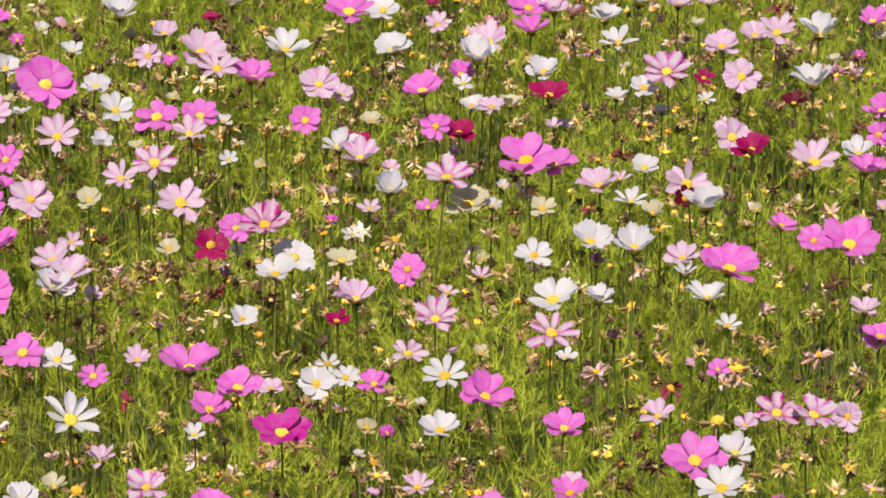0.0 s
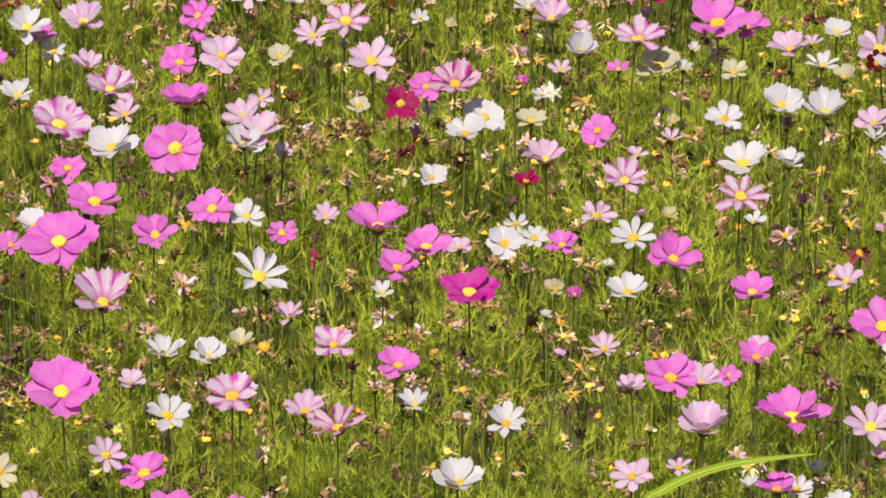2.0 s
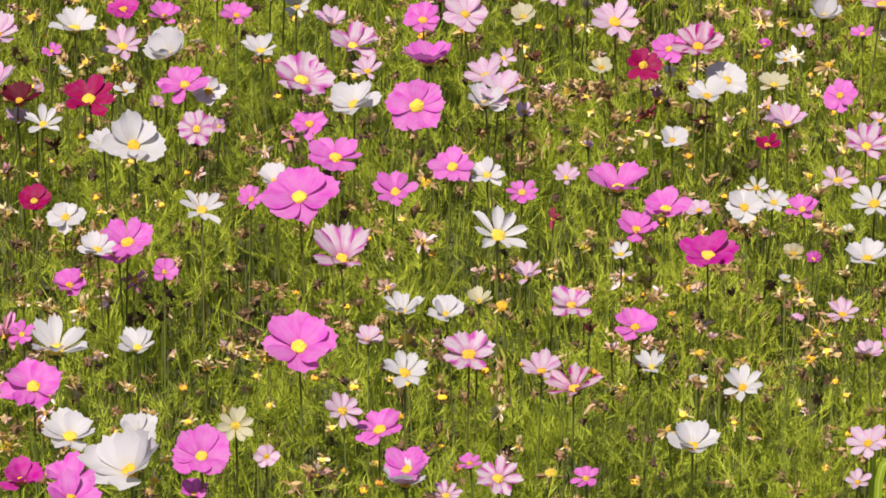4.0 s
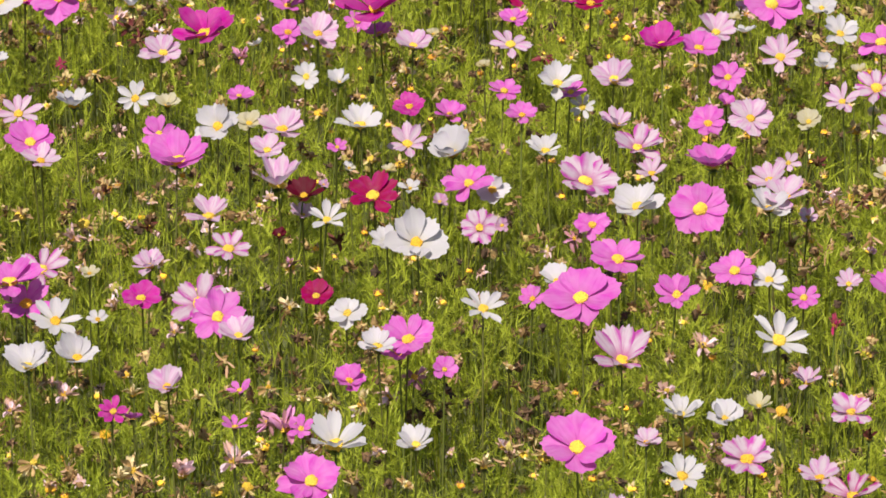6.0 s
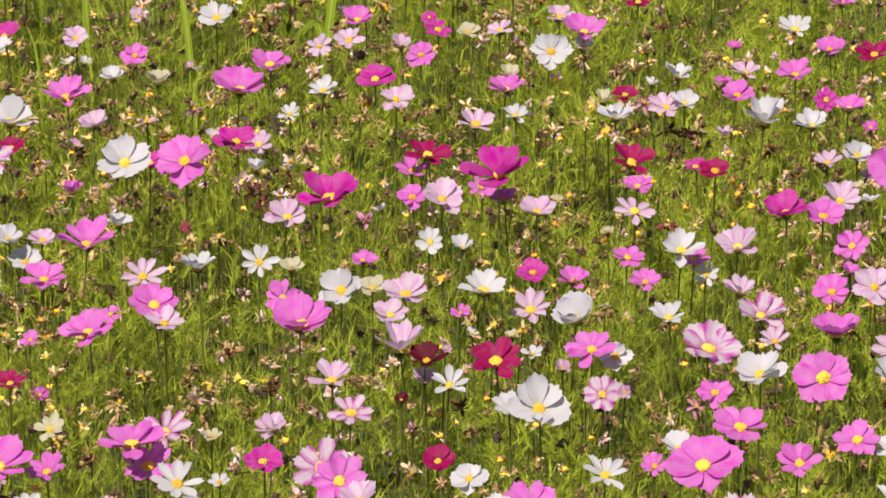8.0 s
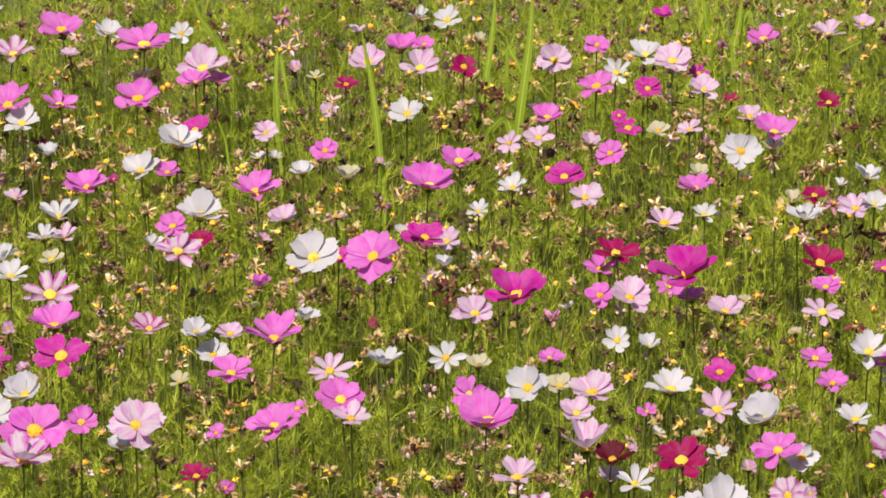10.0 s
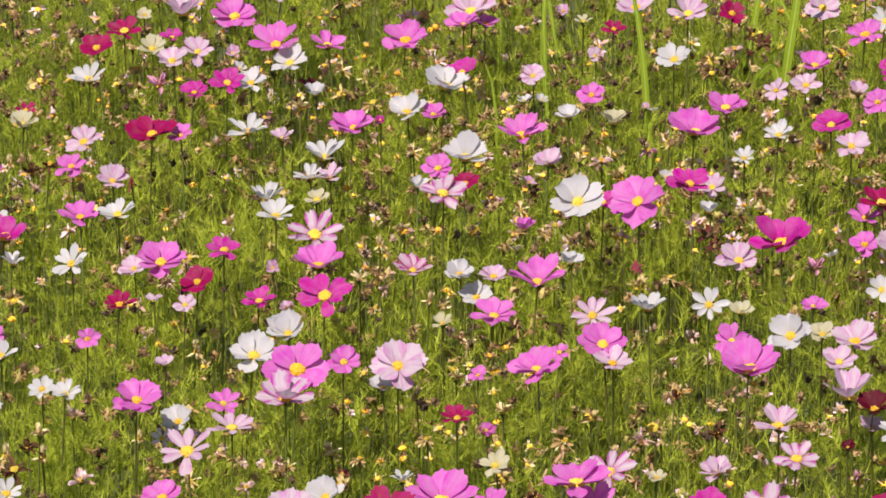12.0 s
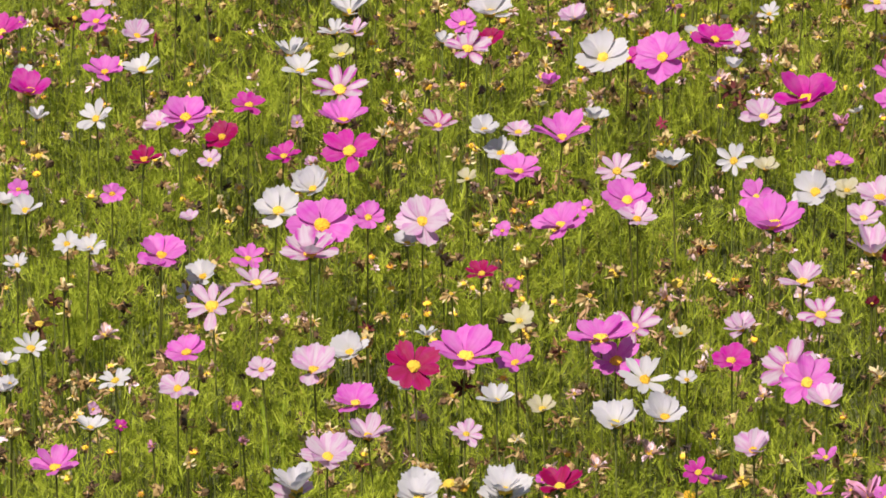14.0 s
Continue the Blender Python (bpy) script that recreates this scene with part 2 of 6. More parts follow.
def dry_petal_meshes(colour):
    """Shrivelled rays of one spent head, hanging and twisted, joined."""
    rng, made = random.Random("dry" + colour), []
    for k in range(5):
        bm = bmesh.new()
        low, high = ((10, 75), (-20, 60), (35, 88), (-60, 20), (0, 70))[k]
        for i in range(rng.choice((10, 11, 12))):
            m = Matrix.Rotation(i * 0.57 + rng.uniform(-0.3, 0.3), 4, "Z") @ Matrix.Rotation(radians(rng.uniform(low, high)), 4, "X") @ Matrix.Rotation(radians(rng.uniform(-45, 45)), 4, "Y")
            m = m @ Matrix.Diagonal((rng.uniform(0.6, 1.25), rng.uniform(0.55, 1.05), 1, 1))
            petal_sheet(bm, rng, m, rng.uniform(0.09, 0.18), 0.14, rng.uniform(0.4, 2.2), rng.uniform(0.06, 0.14), rng.uniform(-0.6, 0.4))
        made.append(mesh_of(colour + "_dry_petals", bm, DRY[colour]))
    return made


def disc_meshes():
    """The domed centre, rough with florets."""
    rng, made = random.Random(5), []
    for k in range(4):
        bm = bmesh.new()
        bmesh.ops.create_icosphere(bm, subdivisions=2, radius=1.0)
        bmesh.ops.delete(bm, geom=[v for v in bm.verts if v.co.z < -0.45], context="VERTS")
        for v in bm.verts:
            grain = 1 + rng.uniform(-0.14, 0.16)
            v.co = Vector((v.co.x * grain, v.co.y * grain, v.co.z * 0.62 * grain))
        made.append(mesh_of("florets", bm, FLORETS, smooth=False))
    return made


def stem_meshes():
    """A thin stalk one unit high that ends in a green cup; its top is the origin."""
    rng, made = random.Random(9), []
    for k in range(6):
        bm = bmesh.new()
        bend, turn = rng.uniform(0.008, 0.03), rng.uniform(0, 6.28)
        rings = []
        for j in range(8):
            t = j / 7
            r = (0.0016, 0.0015, 0.0014, 0.0013, 0.0012, 0.0012, 0.0013, 0.0040)[j]
            off = bend * math.sin(t * math.pi) + 0.4 * bend * math.sin(t * 6)
            at = Vector((math.cos(turn) * off, math.sin(turn) * off, t - 1 if j < 7 else -0.004))
            if j == 6:
                at.z = -0.016
            rings.append([bm.verts.new(at + Vector((math.cos(a) * r, math.sin(a) * r, 0))) for a in (i * 1.2566 for i in range(5))])
        for a, b in zip(rings, rings[1:]):
            for i in range(5):
                bm.faces.new((a[i], a[(i + 1) % 5], b[(i + 1) % 5], b[i]))
        made.append(mesh_of("stem", bm, STEM))
    return made


def calyx_meshes():
    """The green cup of narrow bracts under a head; its rim is one unit wide."""
    rng, made = random.Random(31), []
    for k in range(3):
        bm = bmesh.new()
        foot = [bm.verts.new((0.28 * math.cos(i * 0.7854), 0.28 * math.sin(i * 0.7854), -0.75)) for i in range(8)]
        rim = [bm.verts.new((math.cos(i * 0.7854) * 0.8, math.sin(i * 0.7854) * 0.8, -0.25)) for i in range(8)]
        for i in range(8):
            j = (i + 1) % 8
            bm.faces.new((foot[i], foot[j], rim[j], rim[i]))
            a = (i + 0.5) * 0.7854
            out = rng.uniform(1.2, 1.7)
            bm.faces.new((rim[i], rim[j], bm.verts.new((math.cos(a) * out, math.sin(a) * out, rng.uniform(-0.35, 0.0)))))
        made.append(mesh_of("calyx", bm, CALYX))
    return made


PETAL_SETS = {colour: petal_meshes(colour) for colour in PETALS}
RINGS = {colour: ring_meshes(colour) for colour in PETALS}
DRY_SETS = {colour: dry_petal_meshes(colour) for colour in DRY}
DISCS, STEMS, CALYXES = disc_meshes(), stem_meshes(), calyx_meshes()
pick = random.Random(21)

LOOKS = {
    "white": "white cosmos",
    "cream": "cream cosmos fading to yellow",
    "blush": "pale blush pink cosmos",
    "streaked": "pink and white streaked cosmos",
    "pink": "bright pink cosmos",
    "magenta": "deep magenta cosmos",
    "picotee": "pale cosmos with dark magenta rims",
    "crimson": "crimson cosmos",
    "maroon": "dark maroon cosmos",
}


def described(colour, width, height, cup):
    """What sets this flower apart: its size, how far it has opened and how its head is held."""
    size = "large " if width > 66 else "small " if width < 38 else ""
    shape = "cup-shaped" if cup > 36 else "wide open" if cup < 24 else "open"
    held = "nodding forward" if height < 58 else "facing the sky" if height > 80 else "on a thin stem"
    return f"{size}{LOOKS[colour]}, {shape}, {held}"


def part(name, data, parent, m):
    ob = new(name, data)
    ob.parent = parent
    ob.matrix_basis = m
    return ob


def rooted(name, x, y, z):
    """The thing's foot on the ground and its stem; returns the foot and the head's place above it."""
    lean = Vector((pick.gauss(0, 0.018), pick.gauss(0, 0.018), 0))
    root = new(name)
    root.empty_display_size = 0.02
    root.location = (x - lean.x, y - lean.y, 0)
    up = Vector((lean.x, lean.y, z))
    stand = Matrix.Translation(up) @ Vector((0, 0, 1)).rotation_difference(up).to_matrix().to_4x4() @ Matrix.Rotation(pick.uniform(0, 6.28), 4, "Z")
    stem = part("stem", pick.choice(STEMS), root, stand @ Matrix.Diagonal((1, 1, up.length + 0.01, 1)))
    return root, up, stem


def facing(height, turn):
    """A head whose face looks that many degrees above level, towards the stand, turned a little."""
    a, h = radians(turn), radians(height)
    way = Vector((math.sin(a) * math.cos(h), -math.cos(a) * math.cos(h), math.sin(h)))
    return way.to_track_quat("Z", "Y").to_matrix().to_4x4() @ Matrix.Rotation(pick.uniform(0, 0.8), 4, "Z")


def bloom(colour, x, y, z, width, height, turn, cup, broad=None):
    """An open flower: width in millimetres, its face's height and turn and the petals' rise in degrees."""
    root, up, stem = rooted(colour + "_cosmos", x, y, z)
    head = Matrix.Translation(up) @ facing(height, turn)
    reach = width / 2000 * 1.06 / (0.3 + 0.7 * math.cos(radians(cup)))
    core = reach * pick.uniform(0.20, 0.25)
    part("flower_centre", pick.choice(DISCS), root, head @ Matrix.Translation((0, 0, core * 0.25)) @ Matrix.Diagonal((core, core, core, 1)))
    if width > 33:
        part("calyx", pick.choice(CALYXES), stem, stem.matrix_basis.inverted() @ head @ Matrix.Diagonal((core * 0.9, core * 0.9, core * 1.3, 1)))
    count = 8 if width > 34 else 6
    usual = pick.choice((0.7, 0.85, 0.95, 1.1, 1.2)) if colour in ("white", "blush", "streaked", "picotee") else pick.choice((0.9, 1.05, 1.2, 1.3))
    broad = broad or usual
    if width < 26:
        part("petals", pick.choice(RINGS[colour]), root, head @ Matrix.Rotation(radians(cup - 25), 4, "X") @ Matrix.Diagonal((reach, reach, reach, 1)))
        count = 0
    for i in range(count):
        long = reach * pick.uniform(0.86, 1.08)
        rise = cup + pick.gauss(0, 7) + (4 if i % 2 else -3)
        wide = long * broad * pick.uniform(0.9, 1.1)
        m = head @ Matrix.Rotation((i + pick.gauss(0, 0.10)) * 2 * math.pi / count, 4, "Z") @ Matrix.Rotation(radians(rise), 4, "X")
        m = m @ Matrix.Rotation(pick.gauss(0, 0.15), 4, "Y") @ Matrix.Translation((0, core * 0.35, 0)) @ Matrix.Diagonal((wide, long * 0.97, long, 1))
        part("petal", pick.choice(PETAL_SETS[colour]), root, m)
    tagged(root, described(colour, width, height, cup), "cosmos flower", group=colour + " cosmos in the field")


def withered(colour, x, y, z, width, height, turn):
    """A spent flower: a few dry rays round a swollen centre."""
    root, up, stem = rooted("withered_cosmos", x, y, z)
    head = Matrix.Translation(up) @ facing(height, turn)
    reach = width / 2000 * 1.15
    core = reach * pick.uniform(0.19, 0.26)
    part("flower_centre", pick.choice(DISCS), root, head @ Matrix.Translation((0, 0, core * 0.3)) @ Matrix.Diagonal((core, core, core * 1.3, 1)))
    part("dry_petals", pick.choice(DRY_SETS[colour]), root, head @ Matrix.Diagonal((reach, reach, reach, 1)))
    tagged(root, "withered cosmos with shrivelled " + {"white": "whitish", "cream": "tan", "blush": "pale pink"}.get(colour, colour) + " petals", "withered flower", group="withered cosmos in the field")


def bud(x, y, z, width):
    """A head that has dropped its rays: the yellow dome alone."""
    root, up, stem = rooted("bare_cosmos_head", x, y, z)
    core = width / 2000 * 0.9
    head = Matrix.Translation(up) @ facing(pick.uniform(50, 85), pick.uniform(-40, 60))
    part("flower_centre", pick.choice(DISCS), root, head @ Matrix.Diagonal((core, core, core * 1.1, 1)))
    part("dry_petals", pick.choice(DRY_SETS["tan"]), root, head @ Matrix.Diagonal((core * 2.5, core * 2.5, core * 2.0, 1)))
    tagged(root, "yellow cosmos head with shrivelled tan petals", "flower head", group="bare heads in the field")


# ---- the flowers, colour by colour ----
bloom("white", -0.560, 7.321, 0.500, 37, 72, 7, 33)
bloom("white", -0.512, 7.129, 0.509, 44, 55, -2, 29)
bloom("white", -0.237, 7.282, 0.515, 67, 71, 13, 30)
bloom("white", -0.074, 7.286, 0.514, 56, 72, -17, 33)
bloom("white", 0.051, 7.213, 0.523, 58, 68, 17, 46, 1.26)
bloom("white", 0.249, 7.494, 0.496, 52, 86, 24, 38)
bloom("white", 0.265, 7.370, 0.498, 56, 72, -22, 28)
bloom("white", 0.571, 7.366, 0.512, 62, 82, 3, 43)
bloom("white", 0.297, 7.146, 0.501, 44, 66, 6, 25)
bloom("white", 0.544, 7.091, 0.522, 62, 81, -13, 44)
bloom("white", 0.150, 7.173, 0.515, 52, 66, -19, 37)
bloom("white", 0.254, 7.086, 0.506, 36, 81, 6, 31)
bloom("white", 0.042, 7.073, 0.497, 36, 68, -8, 29)
bloom("white", 0.030, 7.204, 0.489, 32, 66, -12, 22)
bloom("white", -0.475, 7.000, 0.514, 54, 56, 15, 25)
bloom("white", -0.488, 6.885, 0.502, 35, 75, 9, 43)
bloom("white", -0.147, 6.819, 0.518, 50, 77, 21, 40)
bloom("white", -0.304, 6.821, 0.501, 27, 57, 3, 24)
bloom("white", -0.075, 6.657, 0.510, 47, 70, -17, 47, 1.38)
bloom("white", 0.285, 6.810, 0.492, 40, 63, 25, 29)
bloom("white", 0.362, 6.590, 0.509, 56, 86, -31, 47)
bloom("white", 0.259, 6.643, 0.500, 45, 80, -3, 33)
bloom("white", 0.587, 6.796, 0.518, 50, 70, -2, 27)
bloom("white", 0.389, 7.141, 0.485, 28, 64, 9, 20)
bloom("white", -0.512, 6.264, 0.512, 54, 78, 28, 34)
bloom("white", -0.201, 6.445, 0.490, 57, 57, 11, 17, 1.33)
bloom("white", -0.223, 6.358, 0.498, 56, 75, -13, 32)
bloom("white", -0.125, 6.547, 0.486, 30, 71, 14, 21)
bloom("white", 0.121, 6.346, 0.529, 52, 56, 10, 26)
bloom("white", 0.200, 6.496, 0.493, 59, 67, 22, 33)
bloom("white", 0.255, 6.380, 0.525, 59, 71, -9, 43)
bloom("white", 0.322, 6.343, 0.504, 33, 81, -9, 42)
bloom("white", -0.261, 6.161, 0.510, 39, 63, 28, 29)
bloom("white", 0.143, 6.153, 0.538, 65, 71, -15, 25)
bloom("white", 0.203, 6.183, 0.526, 42, 80, 29, 42)
bloom("white", 0.158, 6.127, 0.469, 29, 78, 3, 32)
bloom("white", 0.345, 6.203, 0.521, 53, 83, 2, 35)
bloom("white", 0.369, 6.153, 0.503, 32, 68, 13, 31)
bloom("white", -0.489, 6.018, 0.508, 43, 63, -5, 22)
bloom("white", -0.147, 6.048, 0.492, 31, 42, -7, 16)
bloom("white", -0.158, 5.913, 0.517, 46, 60, 6, 27, 1.26)
bloom("white", -0.123, 5.973, 0.502, 38, 55, 7, 19)
bloom("white", 0.003, 5.942, 0.516, 58, 63, 5, 23, 0.72)
bloom("white", -0.455, 5.757, 0.530, 70, 60, 40, 25, 0.70)
bloom("white", -0.305, 5.790, 0.498, 32, 68, -8, 29)
bloom("white", -0.003, 5.749, 0.520, 50, 74, 6, 31)
bloom("white", 0.354, 5.718, 0.501, 50, 78, 17, 34)
bloom("white", -0.813, 6.701, 0.488, 38, 42, -3, 18)
bloom("white", -0.676, 6.182, 0.536, 67, 71, -18, 27)
bloom("white", -0.750, 5.934, 0.522, 44, 72, 20, 32)
bloom("white", -0.551, 5.548, 0.513, 48, 76, -11, 36)
bloom("white", -0.498, 5.527, 0.521, 40, 62, 7, 35, 1.32)
bloom("white", -0.527, 5.325, 0.531, 55, 65, 29, 23)
bloom("white", -0.141, 5.358, 0.514, 47, 63, 9, 32, 0.77)
bloom("white", -0.247, 5.399, 0.517, 38, 68, -13, 36)
bloom("white", -0.195, 5.454, 0.476, 25, 71, 20, 23)
bloom("white", -1.081, 6.144, 0.509, 53, 68, 14, 29)
bloom("white", -1.087, 6.443, 0.535, 58, 77, 17, 36)
bloom("white", -0.949, 6.378, 0.525, 60, 65, -17, 43, 1.39)
bloom("white", -0.884, 6.298, 0.507, 43, 42, 0, 17)
bloom("white", -0.833, 6.448, 0.510, 50, 72, -6, 32)
bloom("white", -0.997, 6.305, 0.500, 29, 71, 24, 31)
bloom("white", -0.941, 6.006, 0.537, 80, 60, 19, 22, 1.34)
bloom("white", -0.990, 6.069, 0.512, 42, 68, 10, 26)
bloom("white", -0.997, 5.808, 0.515, 45, 61, -5, 17, 1.40)
bloom("white", -0.831, 5.839, 0.518, 54, 66, 28, 24, 0.69)
bloom("white", -0.931, 5.636, 0.542, 47, 74, 4, 30)
bloom("white", -0.931, 5.331, 0.540, 72, 80, 17, 36, 0.77)
bloom("white", -0.841, 5.358, 0.535, 45, 72, 7, 41)
bloom("white", -0.876, 5.084, 0.543, 61, 75, 13, 34)
bloom("white", -0.816, 5.198, 0.499, 49, 67, 5, 29)
bloom("white", -0.189, 5.153, 0.529, 54, 75, 0, 38)
bloom("white", -1.530, 7.280, 0.504, 37, 59, 4, 26)
bloom("white", -1.195, 7.377, 0.490, 40, 68, 5, 30)
bloom("white", -1.708, 6.939, 0.524, 76, 53, 3, 27)
bloom("white", -1.036, 7.351, 0.502, 50, 82, 7, 40)
bloom("white", -0.936, 7.403, 0.516, 42, 66, 15, 29)
bloom("white", -0.802, 7.297, 0.525, 67, 81, -1, 46)
bloom("white", -0.734, 7.340, 0.510, 50, 80, -10, 35)
bloom("white", -0.654, 7.235, 0.501, 45, 63, 16, 30)
bloom("white", -1.671, 6.752, 0.493, 39, 89, -9, 45)
bloom("white", -1.422, 6.550, 0.521, 51, 42, 5, 19)
bloom("white", -1.211, 6.723, 0.505, 42, 45, -2, 16)
bloom("white", -1.162, 6.710, 0.503, 37, 85, -6, 39)
bloom("white", -1.502, 6.517, 0.517, 49, 84, 27, 39)
bloom("white", -1.283, 6.443, 0.524, 63, 52, -10, 26, 1.31)
bloom("white", -0.846, 6.678, 0.528, 62, 63, 11, 29)
bloom("white", -1.350, 5.723, 0.516, 64, 61, 5, 24, 0.73)
bloom("white", -1.317, 5.815, 0.485, 27, 71, 6, 31)
bloom("white", -1.348, 5.563, 0.519, 56, 77, 18, 40, 1.32)
bloom("white", -2.234, 8.146, 0.511, 42, 47, 7, 22)
bloom("white", -2.365, 8.139, 0.503, 47, 73, 23, 35)
bloom("white", -1.750, 7.763, 0.506, 55, 62, -6, 23)
bloom("white", -1.428, 8.162, 0.514, 60, 72, 7, 30)
bloom("white", -1.465, 8.100, 0.500, 50, 49, -2, 25, 0.73)
bloom("white", -1.180, 7.634, 0.518, 60, 42, 8, 23, 1.30)
bloom("white", -1.154, 7.794, 0.478, 39, 75, -7, 36)
bloom("white", -2.045, 7.426, 0.533, 70, 76, 16, 33)
bloom("white", -2.099, 7.397, 0.495, 58, 67, -8, 32)
bloom("white", -1.845, 7.433, 0.498, 38, 75, -2, 37)
bloom("white", -1.503, 7.411, 0.503, 46, 69, -7, 28)
bloom("white", -0.968, 7.563, 0.508, 47, 82, 18, 45)
bloom("white", -1.925, 7.108, 0.522, 70, 72, 15, 31)
bloom("white", -1.788, 6.569, 0.526, 42, 66, 18, 36)
bloom("white", -1.764, 6.572, 0.493, 48, 59, 7, 24)
bloom("white", -1.783, 6.159, 0.500, 40, 77, -12, 33)
bloom("white", -2.344, 7.565, 0.510, 60, 63, 12, 24)
bloom("white", -2.374, 7.450, 0.507, 51, 72, 19, 24)
bloom("white", -2.254, 7.412, 0.508, 39, 81, -4, 42)
bloom("white", -2.290, 7.167, 0.516, 61, 78, 17, 28)
bloom("white", -2.149, 7.107, 0.503, 62, 82, -6, 41)
bloom("white", -2.148, 7.027, 0.497, 49, 80, -25, 31, 0.68)
bloom("white", -2.124, 6.776, 0.518, 52, 70, 3, 31)
bloom("white", -2.177, 6.900, 0.499, 49, 91, 11, 43)
bloom("white", -1.963, 6.157, 0.529, 67, 68, 6, 24)
bloom("white", -1.952, 6.279, 0.519, 54, 66, -21, 43, 1.35)
bloom("white", -2.632, 7.405, 0.505, 57, 66, -14, 33, 0.74)
bloom("white", -2.537, 6.720, 0.496, 32, 49, 21, 18)
bloom("white", -2.337, 6.686, 0.529, 56, 77, 9, 29)
bloom("white", -2.352, 6.523, 0.506, 56, 54, -12, 21, 0.75)
bloom("white", -2.466, 6.585, 0.474, 36, 89, -6, 47)
bloom("white", -2.225, 6.042, 0.497, 38, 56, -4, 23)
bloom("white", -2.180, 6.010, 0.506, 42, 72, 5, 25)
bloom("white", -2.013, 5.984, 0.492, 45, 56, -10, 24)
bloom("white", -2.028, 5.959, 0.477, 32, 47, 14, 19)
bloom("white", -2.118, 5.611, 0.519, 45, 65, 21, 25)
bloom("white", -1.725, 5.701, 0.521, 49, 64, -13, 37, 1.37)
bloom("white", -1.990, 5.565, 0.507, 42, 67, 2, 15, 0.74)
bloom("white", -1.980, 5.441, 0.492, 40, 82, 11, 34)
bloom("white", -1.507, 5.597, 0.519, 43, 84, 10, 36)
bloom("white", -1.298, 5.609, 0.515, 52, 70, 2, 43, 1.27)
bloom("white", -0.093, 7.544, 0.497, 51, 61, -5, 25, 1.26)
bloom("white", -0.330, 7.599, 0.497, 34, 80, 18, 29)
bloom("white", -0.500, 7.511, 0.497, 59, 83, 14, 45)
bloom("white", 0.023, 7.582, 0.502, 51, 91, -1, 51)
bloom("white", 0.305, 7.580, 0.497, 64, 86, 10, 45)
bloom("white", 0.329, 5.537, 0.532, 61, 71, -26, 27)
bloom("white", 0.189, 5.205, 0.506, 37, 68, 13, 23)
bloom("white", -0.789, 4.961, 0.560, 82, 64, -22, 45, 1.34)
bloom("white", -0.501, 5.062, 0.512, 54, 84, 14, 40)
bloom("white", -1.823, 8.406, 0.488, 52, 63, 2, 21)
bloom("white", -2.602, 8.185, 0.508, 78, 77, -4, 32)
bloom("white", -2.312, 6.120, 0.508, 46, 63, 2, 36)
bloom("white", -2.274, 5.981, 0.483, 35, 71, 2, 31)
bloom("white", -1.639, 5.652, 0.508, 41, 68, 14, 20)
bloom("white", -1.518, 5.300, 0.520, 51, 76, 21, 36)
bloom("white", -1.417, 5.306, 0.528, 56, 79, -7, 40)
bloom("white", -1.649, 5.231, 0.533, 57, 87, -14, 40)
bloom("white", -2.131, 5.567, 0.487, 27, 42, -2, 30)
bloom("white", 0.076, 5.101, 0.506, 31, 66, 0, 31)
bloom("white", 0.239, 5.211, 0.484, 35, 74, -10, 34)
bloom("white", -0.816, 7.860, 0.506, 56, 76, 9, 28)
bloom("cream", -0.104, 6.981, 0.505, 31, 73, 9, 30)
bloom("cream", -0.488, 6.611, 0.514, 37, 67, 7, 28)
bloom("cream", -0.259, 6.796, 0.503, 19, 48, 0, 28)
bloom("cream", 0.036, 6.584, 0.517, 56, 70, -12, 28)
bloom("cream", 0.138, 6.632, 0.494, 39, 66, 7, 28)
bloom("cream", 0.289, 6.610, 0.495, 34, 68, 7, 42)
bloom("cream", -0.371, 6.460, 0.498, 33, 61, -4, 26)
bloom("cream", -0.135, 6.372, 0.512, 45, 72, 9, 20)
bloom("cream", 0.053, 6.435, 0.493, 23, 49, 15, 21)
bloom("cream", 0.433, 6.610, 0.502, 22, 54, -32, 26)
bloom("cream", 0.048, 6.106, 0.485, 21, 68, 21, 42)
bloom("cream", -1.255, 6.520, 0.503, 36, 71, 15, 31)
bloom("cream", -0.701, 5.160, 0.532, 43, 42, 13, 21, 0.77)
bloom("cream", -1.373, 6.536, 0.518, 34, 76, 2, 40)
bloom("cream", -1.353, 5.933, 0.500, 26, 69, 4, 28)
bloom("cream", -1.027, 8.364, 0.526, 47, 73, 9, 38)
bloom("cream", -1.341, 7.800, 0.493, 35, 73, 5, 27)
bloom("cream", -1.765, 7.402, 0.503, 44, 90, 25, 44)
bloom("cream", -1.234, 7.552, 0.502, 34, 80, 3, 30)
bloom("cream", -1.774, 6.430, 0.501, 30, 71, 0, 33)
bloom("cream", -2.713, 7.920, 0.466, 28, 54, 11, 25)
bloom("cream", -2.611, 7.658, 0.487, 45, 66, 23, 30)
bloom("cream", -2.132, 7.012, 0.469, 37, 68, 3, 27)
bloom("cream", -2.649, 7.142, 0.506, 47, 77, 18, 33)
bloom("cream", -1.555, 5.890, 0.512, 42, 61, -7, 21)
bloom("cream", -1.468, 5.673, 0.484, 34, 76, 8, 37)
bloom("cream", -0.465, 5.609, 0.504, 33, 76, 0, 42)
bloom("blush", -0.427, 7.427, 0.496, 40, 74, 1, 35)
bloom("blush", -0.367, 7.328, 0.495, 70, 65, 31, 36)
bloom("blush", -0.334, 7.161, 0.525, 64, 67, 12, 27, 0.67)
bloom("blush", -0.442, 7.262, 0.514, 41, 42, -6, 20)
bloom("blush", -0.182, 7.110, 0.518, 60, 59, -9, 22)
